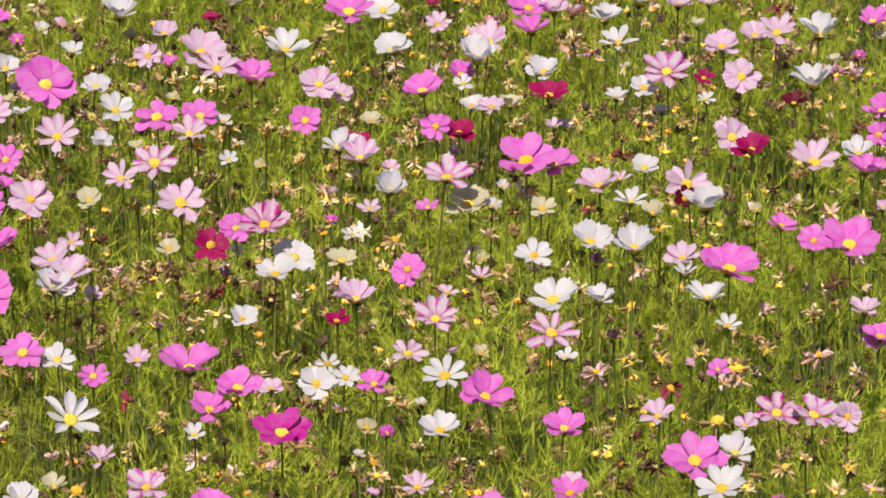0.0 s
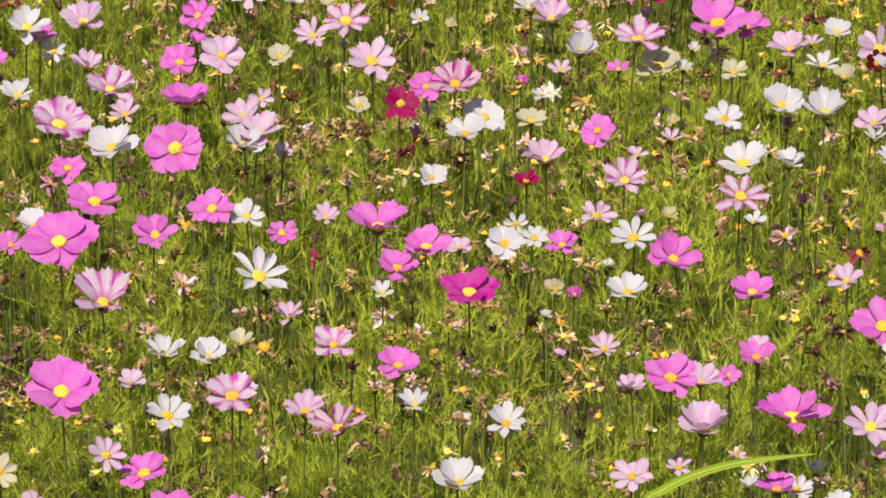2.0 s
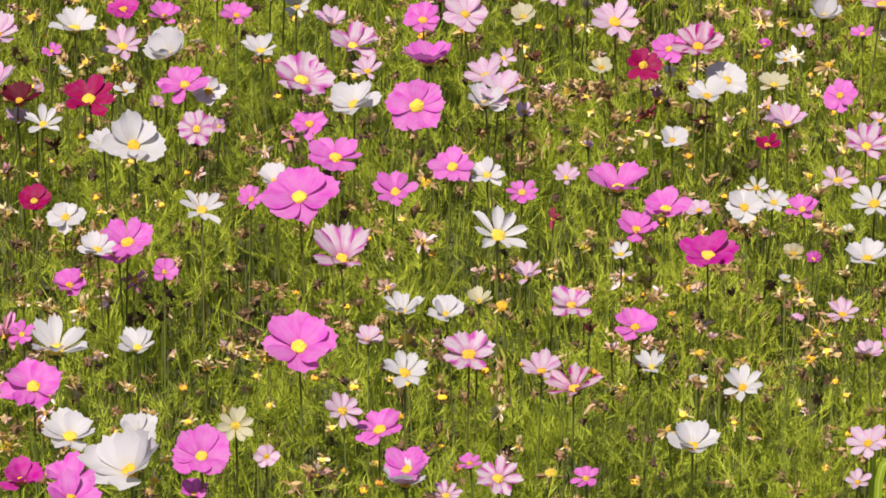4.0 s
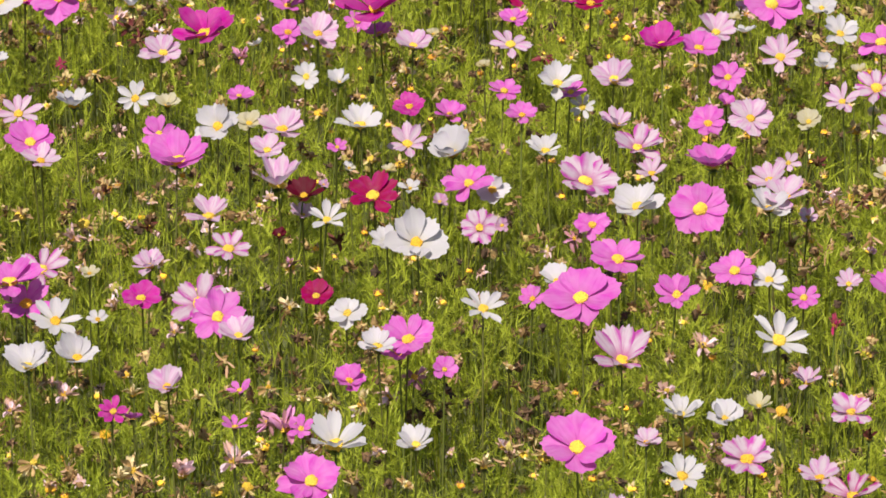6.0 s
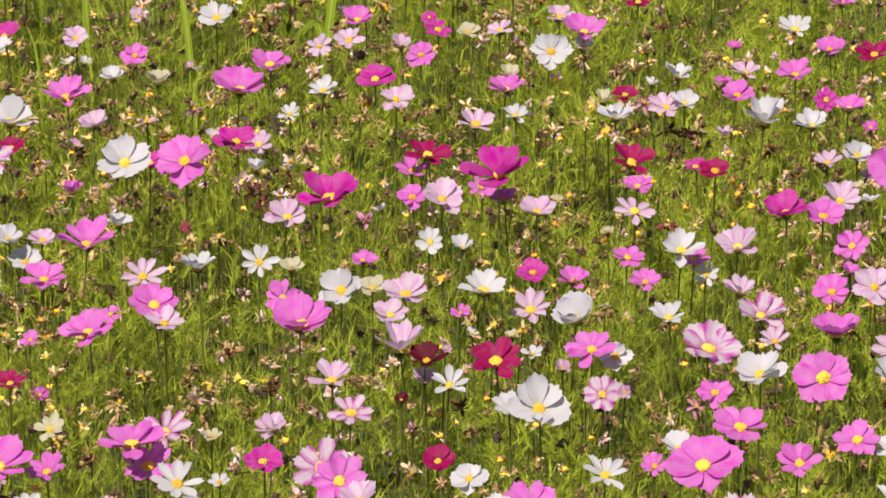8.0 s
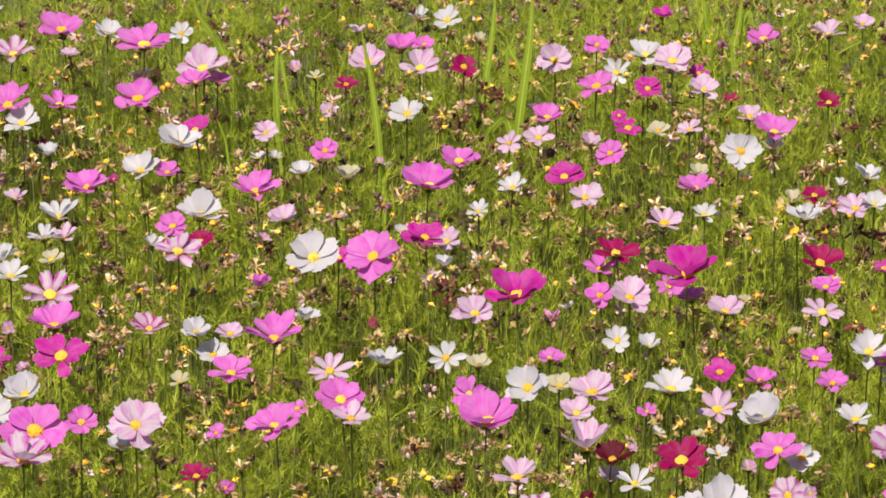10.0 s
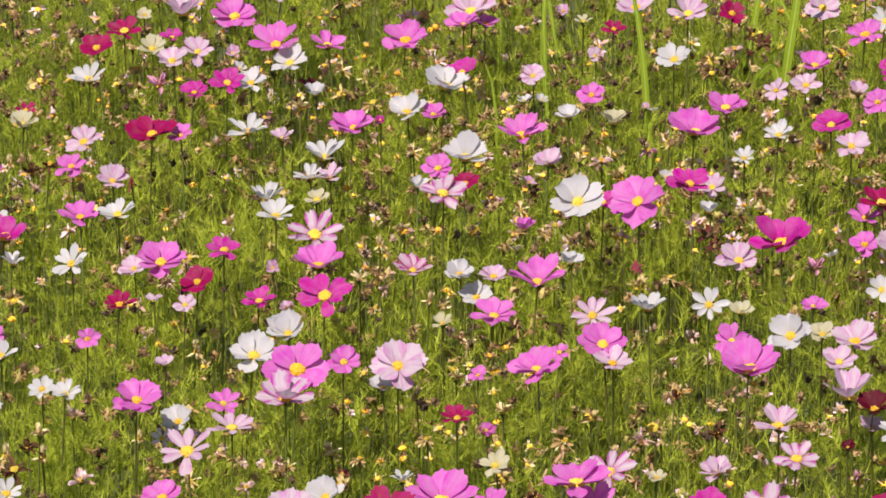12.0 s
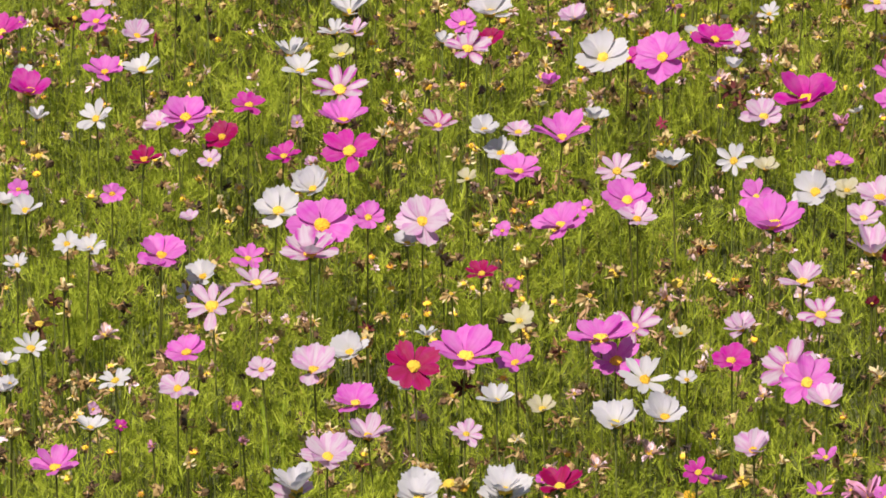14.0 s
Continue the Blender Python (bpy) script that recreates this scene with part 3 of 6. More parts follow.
bloom("blush", -0.150, 7.145, 0.491, 36, 59, -7, 30)
bloom("blush", -0.008, 7.475, 0.496, 42, 57, -7, 22)
bloom("blush", 0.069, 7.297, 0.523, 64, 70, -17, 30)
bloom("blush", 0.420, 7.301, 0.515, 53, 70, -1, 35)
bloom("blush", 0.507, 7.364, 0.516, 66, 67, -2, 27)
bloom("blush", 0.479, 7.457, 0.483, 42, 66, 3, 37)
bloom("blush", 0.442, 7.159, 0.514, 55, 44, -13, 22)
bloom("blush", 0.071, 7.042, 0.506, 40, 73, -10, 21)
bloom("blush", -0.364, 6.917, 0.506, 51, 70, 13, 29)
bloom("blush", -0.549, 6.861, 0.521, 66, 63, 8, 26, 0.70)
bloom("blush", -0.116, 6.772, 0.517, 57, 73, 0, 42)
bloom("blush", -0.359, 6.561, 0.527, 68, 58, 8, 19, 0.78)
bloom("blush", -0.445, 6.654, 0.531, 49, 57, -16, 28)
bloom("blush", -0.566, 6.583, 0.525, 58, 57, 6, 16)
bloom("blush", -0.075, 6.821, 0.488, 27, 75, 14, 34)
bloom("blush", -0.102, 6.674, 0.479, 34, 68, 7, 22)
bloom("blush", 0.218, 6.704, 0.502, 53, 73, -31, 36)
bloom("blush", 0.339, 6.676, 0.515, 64, 42, 10, 24)
bloom("blush", 0.414, 6.904, 0.506, 58, 54, 18, 18)
bloom("blush", 0.519, 6.730, 0.526, 69, 76, 1, 38)
bloom("blush", -0.523, 6.415, 0.496, 55, 63, -8, 27)
bloom("blush", -0.494, 6.293, 0.519, 63, 74, 2, 26)
bloom("blush", -0.505, 6.487, 0.498, 33, 47, -6, 21)
bloom("blush", -0.465, 6.331, 0.479, 29, 66, 6, 27)
bloom("blush", 0.050, 6.334, 0.504, 30, 75, 9, 37)
bloom("blush", 0.320, 6.373, 0.515, 45, 62, 2, 35)
bloom("blush", -0.113, 6.171, 0.531, 53, 80, -16, 45)
bloom("blush", 0.006, 6.310, 0.490, 30, 72, 34, 26)
bloom("blush", 0.548, 6.189, 0.509, 42, 80, 15, 35)
bloom("blush", -0.389, 6.031, 0.503, 38, 69, 2, 30)
bloom("blush", -0.217, 5.970, 0.488, 34, 73, 5, 23)
bloom("blush", -0.045, 6.120, 0.477, 46, 65, 26, 22)
bloom("blush", 0.264, 5.779, 0.527, 45, 74, 0, 24)
bloom("blush", 0.498, 5.813, 0.514, 37, 45, 1, 29)
bloom("blush", -0.417, 5.736, 0.486, 38, 81, -12, 41)
bloom("blush", 0.373, 5.809, 0.503, 30, 68, 0, 30)
bloom("blush", -0.778, 6.779, 0.502, 58, 68, 5, 38)
bloom("blush", -0.752, 6.590, 0.502, 45, 80, 13, 44)
bloom("blush", -0.677, 6.355, 0.520, 44, 68, -8, 28)
bloom("blush", -0.588, 5.508, 0.492, 33, 75, 12, 34)
bloom("blush", -0.374, 5.390, 0.510, 47, 72, -6, 38, 0.77)
bloom("blush", -0.588, 5.224, 0.526, 43, 51, 36, 20, 0.69)
bloom("blush", -0.030, 5.613, 0.502, 40, 65, 0, 27)
bloom("blush", 0.084, 5.524, 0.498, 48, 78, 8, 35)
bloom("blush", 0.001, 5.490, 0.505, 35, 79, 26, 34)
bloom("blush", 0.156, 5.649, 0.492, 33, 80, -1, 32)
bloom("blush", 0.085, 5.308, 0.531, 59, 82, 12, 40)
bloom("blush", 0.056, 5.197, 0.534, 30, 73, -3, 23)
bloom("blush", -1.209, 6.519, 0.496, 62, 72, 4, 27)
bloom("blush", -1.215, 6.436, 0.495, 46, 70, 13, 25)
bloom("blush", -1.162, 6.227, 0.522, 72, 90, 14, 46)
bloom("blush", -1.126, 6.211, 0.489, 36, 73, 30, 35)
bloom("blush", -1.029, 6.493, 0.494, 56, 54, 2, 27)
bloom("blush", -0.855, 6.183, 0.501, 21, 42, -1, 30)
bloom("blush", -1.120, 5.730, 0.507, 50, 78, -12, 37)
bloom("blush", -0.666, 5.157, 0.497, 27, 47, 5, 23)
bloom("blush", -1.807, 7.155, 0.510, 43, 72, 2, 40)
bloom("blush", -1.376, 7.345, 0.516, 52, 63, 23, 21)
bloom("blush", -1.241, 7.282, 0.502, 58, 75, 33, 32)
bloom("blush", -1.555, 7.167, 0.489, 45, 55, -7, 26)
bloom("blush", -1.417, 6.720, 0.530, 56, 59, -1, 31)
bloom("blush", -1.223, 6.882, 0.515, 60, 58, 29, 25)
bloom("blush", -1.077, 6.849, 0.515, 55, 70, 2, 29)
bloom("blush", -0.938, 6.862, 0.520, 58, 63, 19, 14)
bloom("blush", -0.965, 7.407, 0.507, 50, 61, -6, 26)
bloom("blush", -0.695, 7.195, 0.500, 45, 77, -1, 30)
bloom("blush", -0.659, 7.033, 0.496, 62, 65, 17, 32)
bloom("blush", -1.575, 6.492, 0.510, 60, 61, 4, 22)
bloom("blush", -1.503, 6.313, 0.508, 50, 74, 6, 24)
bloom("blush", -1.227, 6.090, 0.525, 60, 80, 0, 37)
bloom("blush", -1.279, 5.958, 0.504, 42, 66, -32, 38)
bloom("blush", -1.155, 5.464, 0.545, 46, 74, -4, 43)
bloom("blush", -2.135, 7.921, 0.514, 77, 63, -1, 29)
bloom("blush", -1.882, 8.047, 0.505, 60, 66, 3, 35)
bloom("blush", -1.770, 7.947, 0.530, 63, 67, 12, 37)
bloom("blush", -1.574, 8.110, 0.512, 60, 52, 15, 23)
bloom("blush", -1.367, 8.082, 0.530, 65, 64, 4, 27)
bloom("blush", -1.290, 7.938, 0.526, 52, 64, 12, 27)
bloom("blush", -1.139, 8.326, 0.523, 56, 80, -8, 37)
bloom("blush", -1.097, 8.450, 0.512, 38, 71, 4, 28)
bloom("blush", -1.900, 7.832, 0.482, 29, 49, 27, 25)
bloom("blush", -1.514, 7.674, 0.507, 45, 60, 10, 23)
bloom("blush", -1.551, 7.617, 0.513, 39, 47, 3, 16)
bloom("blush", -1.429, 7.673, 0.503, 35, 71, 13, 41)
bloom("blush", -1.203, 7.868, 0.505, 51, 77, 16, 27)
bloom("blush", -1.291, 7.809, 0.496, 40, 68, -24, 21)
bloom("blush", -1.949, 7.611, 0.507, 42, 54, 0, 22)
bloom("blush", -1.758, 6.645, 0.500, 39, 73, 11, 32)
bloom("blush", -1.759, 6.152, 0.536, 74, 58, 15, 20, 1.28)
bloom("blush", -2.758, 7.994, 0.483, 47, 53, 14, 20)
bloom("blush", -2.580, 7.731, 0.528, 72, 86, -3, 44)
bloom("blush", -2.514, 7.471, 0.526, 54, 62, 12, 30)
bloom("blush", -2.490, 7.531, 0.527, 53, 61, 2, 24)
bloom("blush", -2.236, 7.168, 0.511, 35, 75, 12, 38)
bloom("blush", -2.122, 7.044, 0.494, 49, 82, -8, 31)
bloom("blush", -2.275, 6.574, 0.489, 43, 55, -16, 17)
bloom("blush", -2.144, 6.410, 0.501, 32, 60, -8, 23)
bloom("blush", -2.088, 6.151, 0.507, 26, 75, -13, 40)
bloom("blush", -2.086, 6.637, 0.488, 24, 42, 14, 22)
bloom("blush", -2.550, 7.142, 0.486, 55, 60, -4, 25)
bloom("blush", -1.930, 5.771, 0.536, 71, 60, -9, 24, 0.66)
bloom("blush", -1.926, 5.942, 0.506, 58, 78, -9, 29)
bloom("blush", -1.899, 5.538, 0.516, 48, 66, -1, 23)
bloom("blush", -1.824, 5.643, 0.510, 35, 56, -6, 17)
bloom("blush", -1.749, 5.621, 0.525, 61, 75, -1, 32)
bloom("blush", -2.002, 5.513, 0.488, 19, 42, 33, 27)
bloom("blush", -1.635, 5.474, 0.506, 51, 77, 24, 37)
bloom("blush", -1.635, 5.308, 0.545, 59, 69, 22, 32)
bloom("blush", -1.528, 5.534, 0.498, 41, 67, 23, 22)
bloom("blush", 0.171, 7.504, 0.508, 50, 80, -11, 37)
bloom("blush", 0.365, 7.543, 0.505, 51, 85, 14, 37)
bloom("blush", 0.276, 5.345, 0.522, 59, 61, 14, 30, 0.74)
bloom("blush", 0.005, 5.230, 0.507, 46, 63, -14, 17)
bloom("blush", -1.020, 4.993, 0.519, 36, 68, 7, 32)
bloom("blush", -0.870, 7.638, 0.496, 47, 77, 7, 33)
bloom("blush", -2.426, 6.918, 0.502, 45, 60, 17, 41)
bloom("blush", -0.881, 8.302, 0.518, 67, 66, 19, 23)
bloom("blush", -0.005, 5.173, 0.485, 29, 72, 7, 31)
bloom("streaked", 0.330, 7.144, 0.526, 71, 65, 5, 23)
bloom("streaked", -0.404, 6.734, 0.525, 62, 61, -13, 21)
bloom("streaked", 0.005, 6.570, 0.560, 71, 75, 17, 22)
bloom("streaked", -0.010, 6.150, 0.513, 60, 67, 7, 25)
bloom("streaked", 0.138, 6.032, 0.539, 68, 63, 8, 17)
bloom("streaked", 0.456, 5.810, 0.516, 60, 70, 40, 18)
bloom("streaked", -0.706, 6.436, 0.525, 68, 69, 2, 27)
bloom("streaked", -0.749, 6.209, 0.557, 80, 64, 26, 24)
bloom("streaked", -0.632, 5.623, 0.546, 75, 74, 9, 39)
bloom("streaked", -0.455, 5.352, 0.545, 57, 68, 8, 24)
bloom("streaked", -0.348, 5.510, 0.545, 51, 67, 15, 20)
bloom("streaked", -0.880, 6.151, 0.508, 46, 43, -1, 18)
bloom("streaked", -1.179, 5.973, 0.528, 56, 66, 5, 19)
bloom("streaked", -1.404, 5.886, 0.520, 68, 59, -5, 16, 0.71)
bloom("streaked", -1.184, 5.807, 0.517, 76, 58, 4, 17)
bloom("streaked", -1.890, 6.852, 0.549, 68, 72, 3, 17)
bloom("streaked", -2.459, 7.899, 0.526, 66, 68, -8, 32)
bloom("streaked", -2.040, 6.697, 0.520, 83, 67, 1, 21)
bloom("streaked", -1.844, 5.917, 0.564, 74, 78, -16, 25)
bloom("streaked", -0.399, 5.072, 0.519, 49, 68, -2, 15)
bloom("streaked", -0.459, 5.100, 0.482, 36, 72, 2, 34)
bloom("pink", -0.648, 7.381, 0.501, 25, 54, 19, 20)
bloom("pink", -0.586, 7.125, 0.513, 84, 49, 11, 22, 1.34)
bloom("pink", -0.284, 7.167, 0.507, 60, 82, 12, 42)
bloom("pink", -0.030, 7.088, 0.514, 57, 71, -24, 32)
bloom("pink", 0.135, 7.419, 0.502, 58, 89, -22, 30)
bloom("pink", 0.026, 7.248, 0.488, 41, 73, 14, 37)
bloom("pink", -0.412, 6.944, 0.523, 63, 64, 8, 11)
bloom("pink", -0.353, 7.015, 0.501, 55, 64, 8, 20)
bloom("pink", -0.200, 6.996, 0.501, 47, 44, 4, 16)
bloom("pink", -0.010, 6.899, 0.525, 43, 42, -12, 6)
bloom("pink", 0.116, 6.734, 0.528, 80, 70, 8, 28, 1.25)
bloom("pink", 0.156, 6.773, 0.509, 57, 70, -1, 31)
bloom("pink", -0.021, 6.699, 0.472, 30, 71, -19, 28)
bloom("pink", 0.593, 6.755, 0.506, 54, 86, 15, 37)
bloom("pink", -0.283, 6.541, 0.499, 45, 54, 1, 12)
bloom("pink", -0.047, 6.365, 0.504, 45, 45, -8, 7)
bloom("pink", 0.376, 6.273, 0.535, 79, 74, 16, 29)
bloom("pink", 0.502, 6.471, 0.506, 44, 54, -10, 17)
bloom("pink", 0.542, 6.382, 0.530, 78, 64, 5, 26)
bloom("pink", 0.464, 6.570, 0.491, 39, 72, 41, 22)
bloom("pink", -0.441, 5.971, 0.505, 40, 59, 6, 19)
bloom("pink", -0.318, 5.942, 0.524, 78, 84, 19, 37)
bloom("pink", -0.254, 5.874, 0.526, 57, 72, 10, 26)
bloom("pink", -0.290, 5.858, 0.504, 51, 70, -11, 29)
bloom("pink", -0.086, 5.930, 0.510, 41, 66, -20, 28)
bloom("pink", 0.052, 5.813, 0.539, 65, 66, 17, 26)
bloom("pink", -0.069, 5.818, 0.490, 23, 57, 3, 18)
bloom("pink", 0.148, 5.738, 0.527, 52, 70, 6, 26)
bloom("pink", 0.302, 5.645, 0.522, 72, 67, -3, 24)
bloom("pink", 0.349, 6.013, 0.498, 28, 61, -11, 24)
bloom("pink", -0.831, 6.708, 0.506, 46, 68, -16, 18)
bloom("pink", -0.600, 6.236, 0.518, 73, 46, 11, 13, 1.29)
bloom("pink", -0.624, 6.581, 0.515, 52, 62, -8, 20)
bloom("pink", -0.598, 6.385, 0.522, 65, 94, 14, 40)
bloom("pink", -0.735, 6.177, 0.510, 43, 61, -15, 17)
bloom("pink", -0.683, 6.022, 0.523, 68, 68, 11, 25)
bloom("pink", -0.598, 5.936, 0.513, 55, 59, -1, 31)
bloom("pink", -0.714, 5.885, 0.521, 90, 64, 7, 18)
bloom("pink", -0.644, 5.289, 0.573, 80, 67, 4, 24, 1.32)
bloom("pink", -0.273, 5.526, 0.513, 46, 70, 25, 27)
bloom("pink", 0.049, 5.471, 0.526, 60, 69, 4, 19)
bloom("pink", 0.118, 5.546, 0.500, 26, 42, -9, 17)
bloom("pink", 0.150, 5.548, 0.521, 45, 80, -3, 31)
bloom("pink", 0.184, 5.256, 0.570, 76, 80, 4, 28)
bloom("pink", -1.127, 6.491, 0.486, 28, 63, 2, 22)
bloom("pink", -0.993, 6.644, 0.485, 46, 74, 17, 35)
bloom("pink", -0.913, 6.281, 0.520, 63, 65, -16, 21)
bloom("pink", -0.880, 6.559, 0.521, 45, 74, 2, 24)
bloom("pink", -0.902, 5.692, 0.531, 63, 58, -6, 27)
bloom("pink", -0.912, 5.688, 0.514, 46, 70, -13, 30)
bloom("pink", -0.971, 5.669, 0.482, 41, 70, 15, 28)
bloom("pink", -0.852, 5.656, 0.510, 32, 54, 27, 20)
bloom("pink", -1.097, 5.614, 0.484, 32, 71, -44, 24)
bloom("pink", -0.998, 5.483, 0.495, 35, 55, 5, 21)
bloom("pink", -0.941, 5.231, 0.538, 68, 63, 6, 17)
bloom("pink", -0.719, 5.015, 0.558, 62, 59, 3, 23, 1.38)
bloom("pink", -0.546, 5.236, 0.498, 57, 69, -21, 17)
bloom("pink", -0.436, 5.139, 0.506, 27, 68, -31, 25)
bloom("pink", -1.612, 6.922, 0.538, 84, 49, -18, 19)
bloom("pink", -1.292, 7.023, 0.509, 48, 68, 4, 28)
bloom("pink", -1.278, 6.948, 0.494, 40, 57, 21, 22)
bloom("pink", -1.193, 7.058, 0.479, 40, 57, 17, 6)
bloom("pink", -1.137, 6.917, 0.508, 39, 76, -20, 33)
bloom("pink", -0.954, 7.008, 0.510, 40, 73, -3, 24)
bloom("pink", -0.693, 7.499, 0.490, 51, 85, 11, 33)
bloom("pink", -0.671, 6.910, 0.512, 55, 70, 25, 28)
bloom("pink", -1.527, 6.355, 0.518, 63, 65, 10, 28)
bloom("pink", -1.567, 6.149, 0.550, 65, 68, -19, 28)
bloom("pink", -1.582, 6.332, 0.511, 30, 61, -14, 13)
bloom("pink", -1.297, 6.230, 0.547, 79, 76, 6, 36)
bloom("pink", -1.359, 6.409, 0.521, 48, 43, -18, 23)
bloom("pink", -0.926, 6.711, 0.502, 46, 74, 21, 17)
bloom("pink", -1.420, 5.778, 0.542, 78, 77, -10, 28)
bloom("pink", -1.400, 5.780, 0.514, 63, 62, -4, 18)
bloom("pink", -1.152, 5.759, 0.520, 69, 50, 11, 18)
bloom("pink", -2.250, 7.968, 0.536, 90, 74, 3, 26)
bloom("pink", -2.134, 7.865, 0.507, 54, 80, -16, 29)
bloom("pink", -2.109, 7.915, 0.497, 45, 80, 26, 25)
bloom("pink", -2.204, 7.759, 0.504, 73, 74, 9, 25)
bloom("pink", -1.860, 8.208, 0.489, 56, 80, 0, 37)
bloom("pink", -1.796, 8.099, 0.530, 37, 71, -2, 22)
bloom("pink", -1.523, 8.228, 0.510, 42, 59, 11, 14)
bloom("pink", -1.472, 7.954, 0.516, 58, 62, -1, 18)
bloom("pink", -1.260, 8.386, 0.492, 58, 75, 10, 25)
bloom("pink", -1.007, 8.405, 0.496, 47, 42, -8, 15)
bloom("pink", -1.520, 7.777, 0.510, 48, 74, 5, 34)
bloom("pink", -1.388, 7.625, 0.504, 45, 43, 0, 15)
bloom("pink", -1.153, 7.802, 0.501, 68, 77, 22, 29)
bloom("pink", -1.841, 7.567, 0.496, 43, 61, 21, 23)
bloom("pink", -2.057, 7.401, 0.495, 39, 76, 1, 23)
bloom("pink", -1.605, 7.488, 0.516, 58, 78, 11, 29)
bloom("pink", -2.144, 7.250, 0.509, 63, 76, -20, 33)
bloom("pink", -1.887, 7.307, 0.501, 72, 76, 2, 31)
bloom("pink", -1.611, 7.294, 0.532, 83, 83, 31, 36)
bloom("pink", -1.220, 7.441, 0.511, 51, 80, -14, 34)
bloom("pink", -0.864, 7.482, 0.509, 50, 68, 1, 28)
bloom("pink", -1.969, 7.110, 0.502, 48, 66, -12, 18)
bloom("pink", -1.653, 6.491, 0.551, 77, 82, 4, 34)
bloom("pink", -1.706, 6.452, 0.511, 60, 73, 4, 22)
bloom("pink", -1.847, 6.191, 0.520, 45, 56, 26, 23)
bloom("pink", -1.671, 6.236, 0.503, 28, 58, -19, 16)
bloom("pink", -2.600, 8.073, 0.506, 38, 61, -17, 17)
bloom("pink", -2.700, 7.974, 0.517, 47, 86, 19, 37)
bloom("pink", -2.451, 8.153, 0.501, 80, 72, 4, 25)
bloom("pink", -2.524, 7.834, 0.500, 71, 62, 17, 23)
bloom("pink", -2.378, 7.600, 0.527, 84, 71, -4, 30)
bloom("pink", -2.296, 7.618, 0.528, 57, 74, 33, 26)
bloom("pink", -2.398, 7.161, 0.504, 42, 64, -24, 20)
bloom("pink", -2.221, 6.534, 0.515, 74, 71, 13, 25)
bloom("pink", -2.011, 6.616, 0.502, 78, 83, 2, 31)
bloom("pink", -1.892, 6.126, 0.526, 86, 59, 9, 20, 1.30)
bloom("pink", -2.046, 5.912, 0.544, 65, 71, 18, 25, 1.29)
bloom("pink", -1.972, 6.049, 0.499, 43, 66, 26, 24)
bloom("pink", -2.497, 6.935, 0.514, 49, 71, 6, 19)
bloom("pink", -2.635, 6.976, 0.488, 25, 42, -2, 25)
bloom("pink", -2.383, 6.650, 0.533, 56, 75, -4, 29)
bloom("pink", -2.236, 6.258, 0.494, 35, 50, 12, 18)
bloom("pink", -1.927, 5.657, 0.516, 48, 77, -5, 26)
bloom("pink", -1.517, 5.726, 0.520, 49, 66, -6, 25)
bloom("pink", -1.971, 5.291, 0.500, 60, 80, -9, 26)
bloom("pink", -1.679, 5.568, 0.508, 57, 74, -13, 22)
bloom("pink", -1.406, 5.437, 0.492, 19, 42, 3, 12)
bloom("pink", -1.841, 5.597, 0.477, 15, 45, 5, 23)
bloom("pink", -0.144, 7.436, 0.526, 75, 72, 2, 27)
bloom("pink", 0.132, 7.504, 0.512, 63, 73, 14, 22)
bloom("pink", 0.663, 7.492, 0.495, 50, 68, 9, 28)
bloom("pink", -0.622, 6.839, 0.495, 46, 44, 1, 16)
bloom("pink", 0.629, 6.953, 0.494, 39, 46, -9, 19)
bloom("pink", 0.646, 7.109, 0.481, 28, 42, -8, 12)
bloom("pink", 0.559, 6.095, 0.509, 38, 42, -29, 21)
bloom("pink", -0.532, 6.004, 0.523, 57, 63, 3, 15)
bloom("pink", -0.787, 5.980, 0.480, 35, 57, -13, 21)
bloom("pink", 0.166, 5.174, 0.518, 45, 86, 15, 32)
bloom("pink", -1.287, 6.613, 0.510, 38, 80, 30, 22)
bloom("pink", -0.865, 5.024, 0.516, 63, 75, -3, 32)
bloom("pink", -0.740, 5.088, 0.486, 24, 80, -28, 32)
bloom("pink", -0.499, 5.075, 0.524, 53, 65, -3, 29)
bloom("pink", -0.305, 5.115, 0.504, 33, 63, -19, 24)
bloom("pink", -2.619, 7.938, 0.552, 116, 82, -9, 32)
bloom("pink", -2.375, 6.261, 0.486, 30, 42, 8, 23)
bloom("pink", -1.565, 5.665, 0.545, 86, 71, 6, 29)
bloom("pink", -1.072, 5.450, 0.506, 32, 86, 8, 34)
bloom("pink", -0.763, 8.079, 0.490, 46, 75, -15, 31)
bloom("pink", -0.749, 7.745, 0.511, 46, 76, 0, 31)
bloom("pink", -0.852, 8.152, 0.493, 55, 70, 7, 29)
bloom("pink", -0.788, 7.605, 0.508, 57, 73, -9, 30)
bloom("magenta", -0.195, 5.690, 0.540, 67, 75, 4, 25)
bloom("magenta", -1.050, 6.640, 0.497, 44, 66, 4, 23)
bloom("magenta", -1.572, 7.088, 0.517, 63, 75, 7, 25)
bloom("magenta", -1.382, 6.848, 0.517, 85, 70, -13, 29)
bloom("magenta", -1.141, 6.899, 0.550, 96, 75, -8, 33)
bloom("magenta", -0.896, 7.227, 0.473, 37, 72, -16, 20)
bloom("magenta", -0.731, 7.527, 0.496, 38, 42, 12, 22)
bloom("magenta", -0.722, 6.886, 0.521, 66, 80, 16, 32)
bloom("magenta", -1.265, 5.835, 0.509, 48, 64, 1, 20)
bloom("magenta", -1.402, 8.043, 0.492, 47, 66, 26, 19)
bloom("magenta", -1.327, 8.108, 0.505, 32, 64, 21, 26)
bloom("magenta", -1.384, 7.758, 0.507, 48, 60, 31, 12)
bloom("magenta", -1.422, 7.888, 0.489, 27, 54, -12, 18)
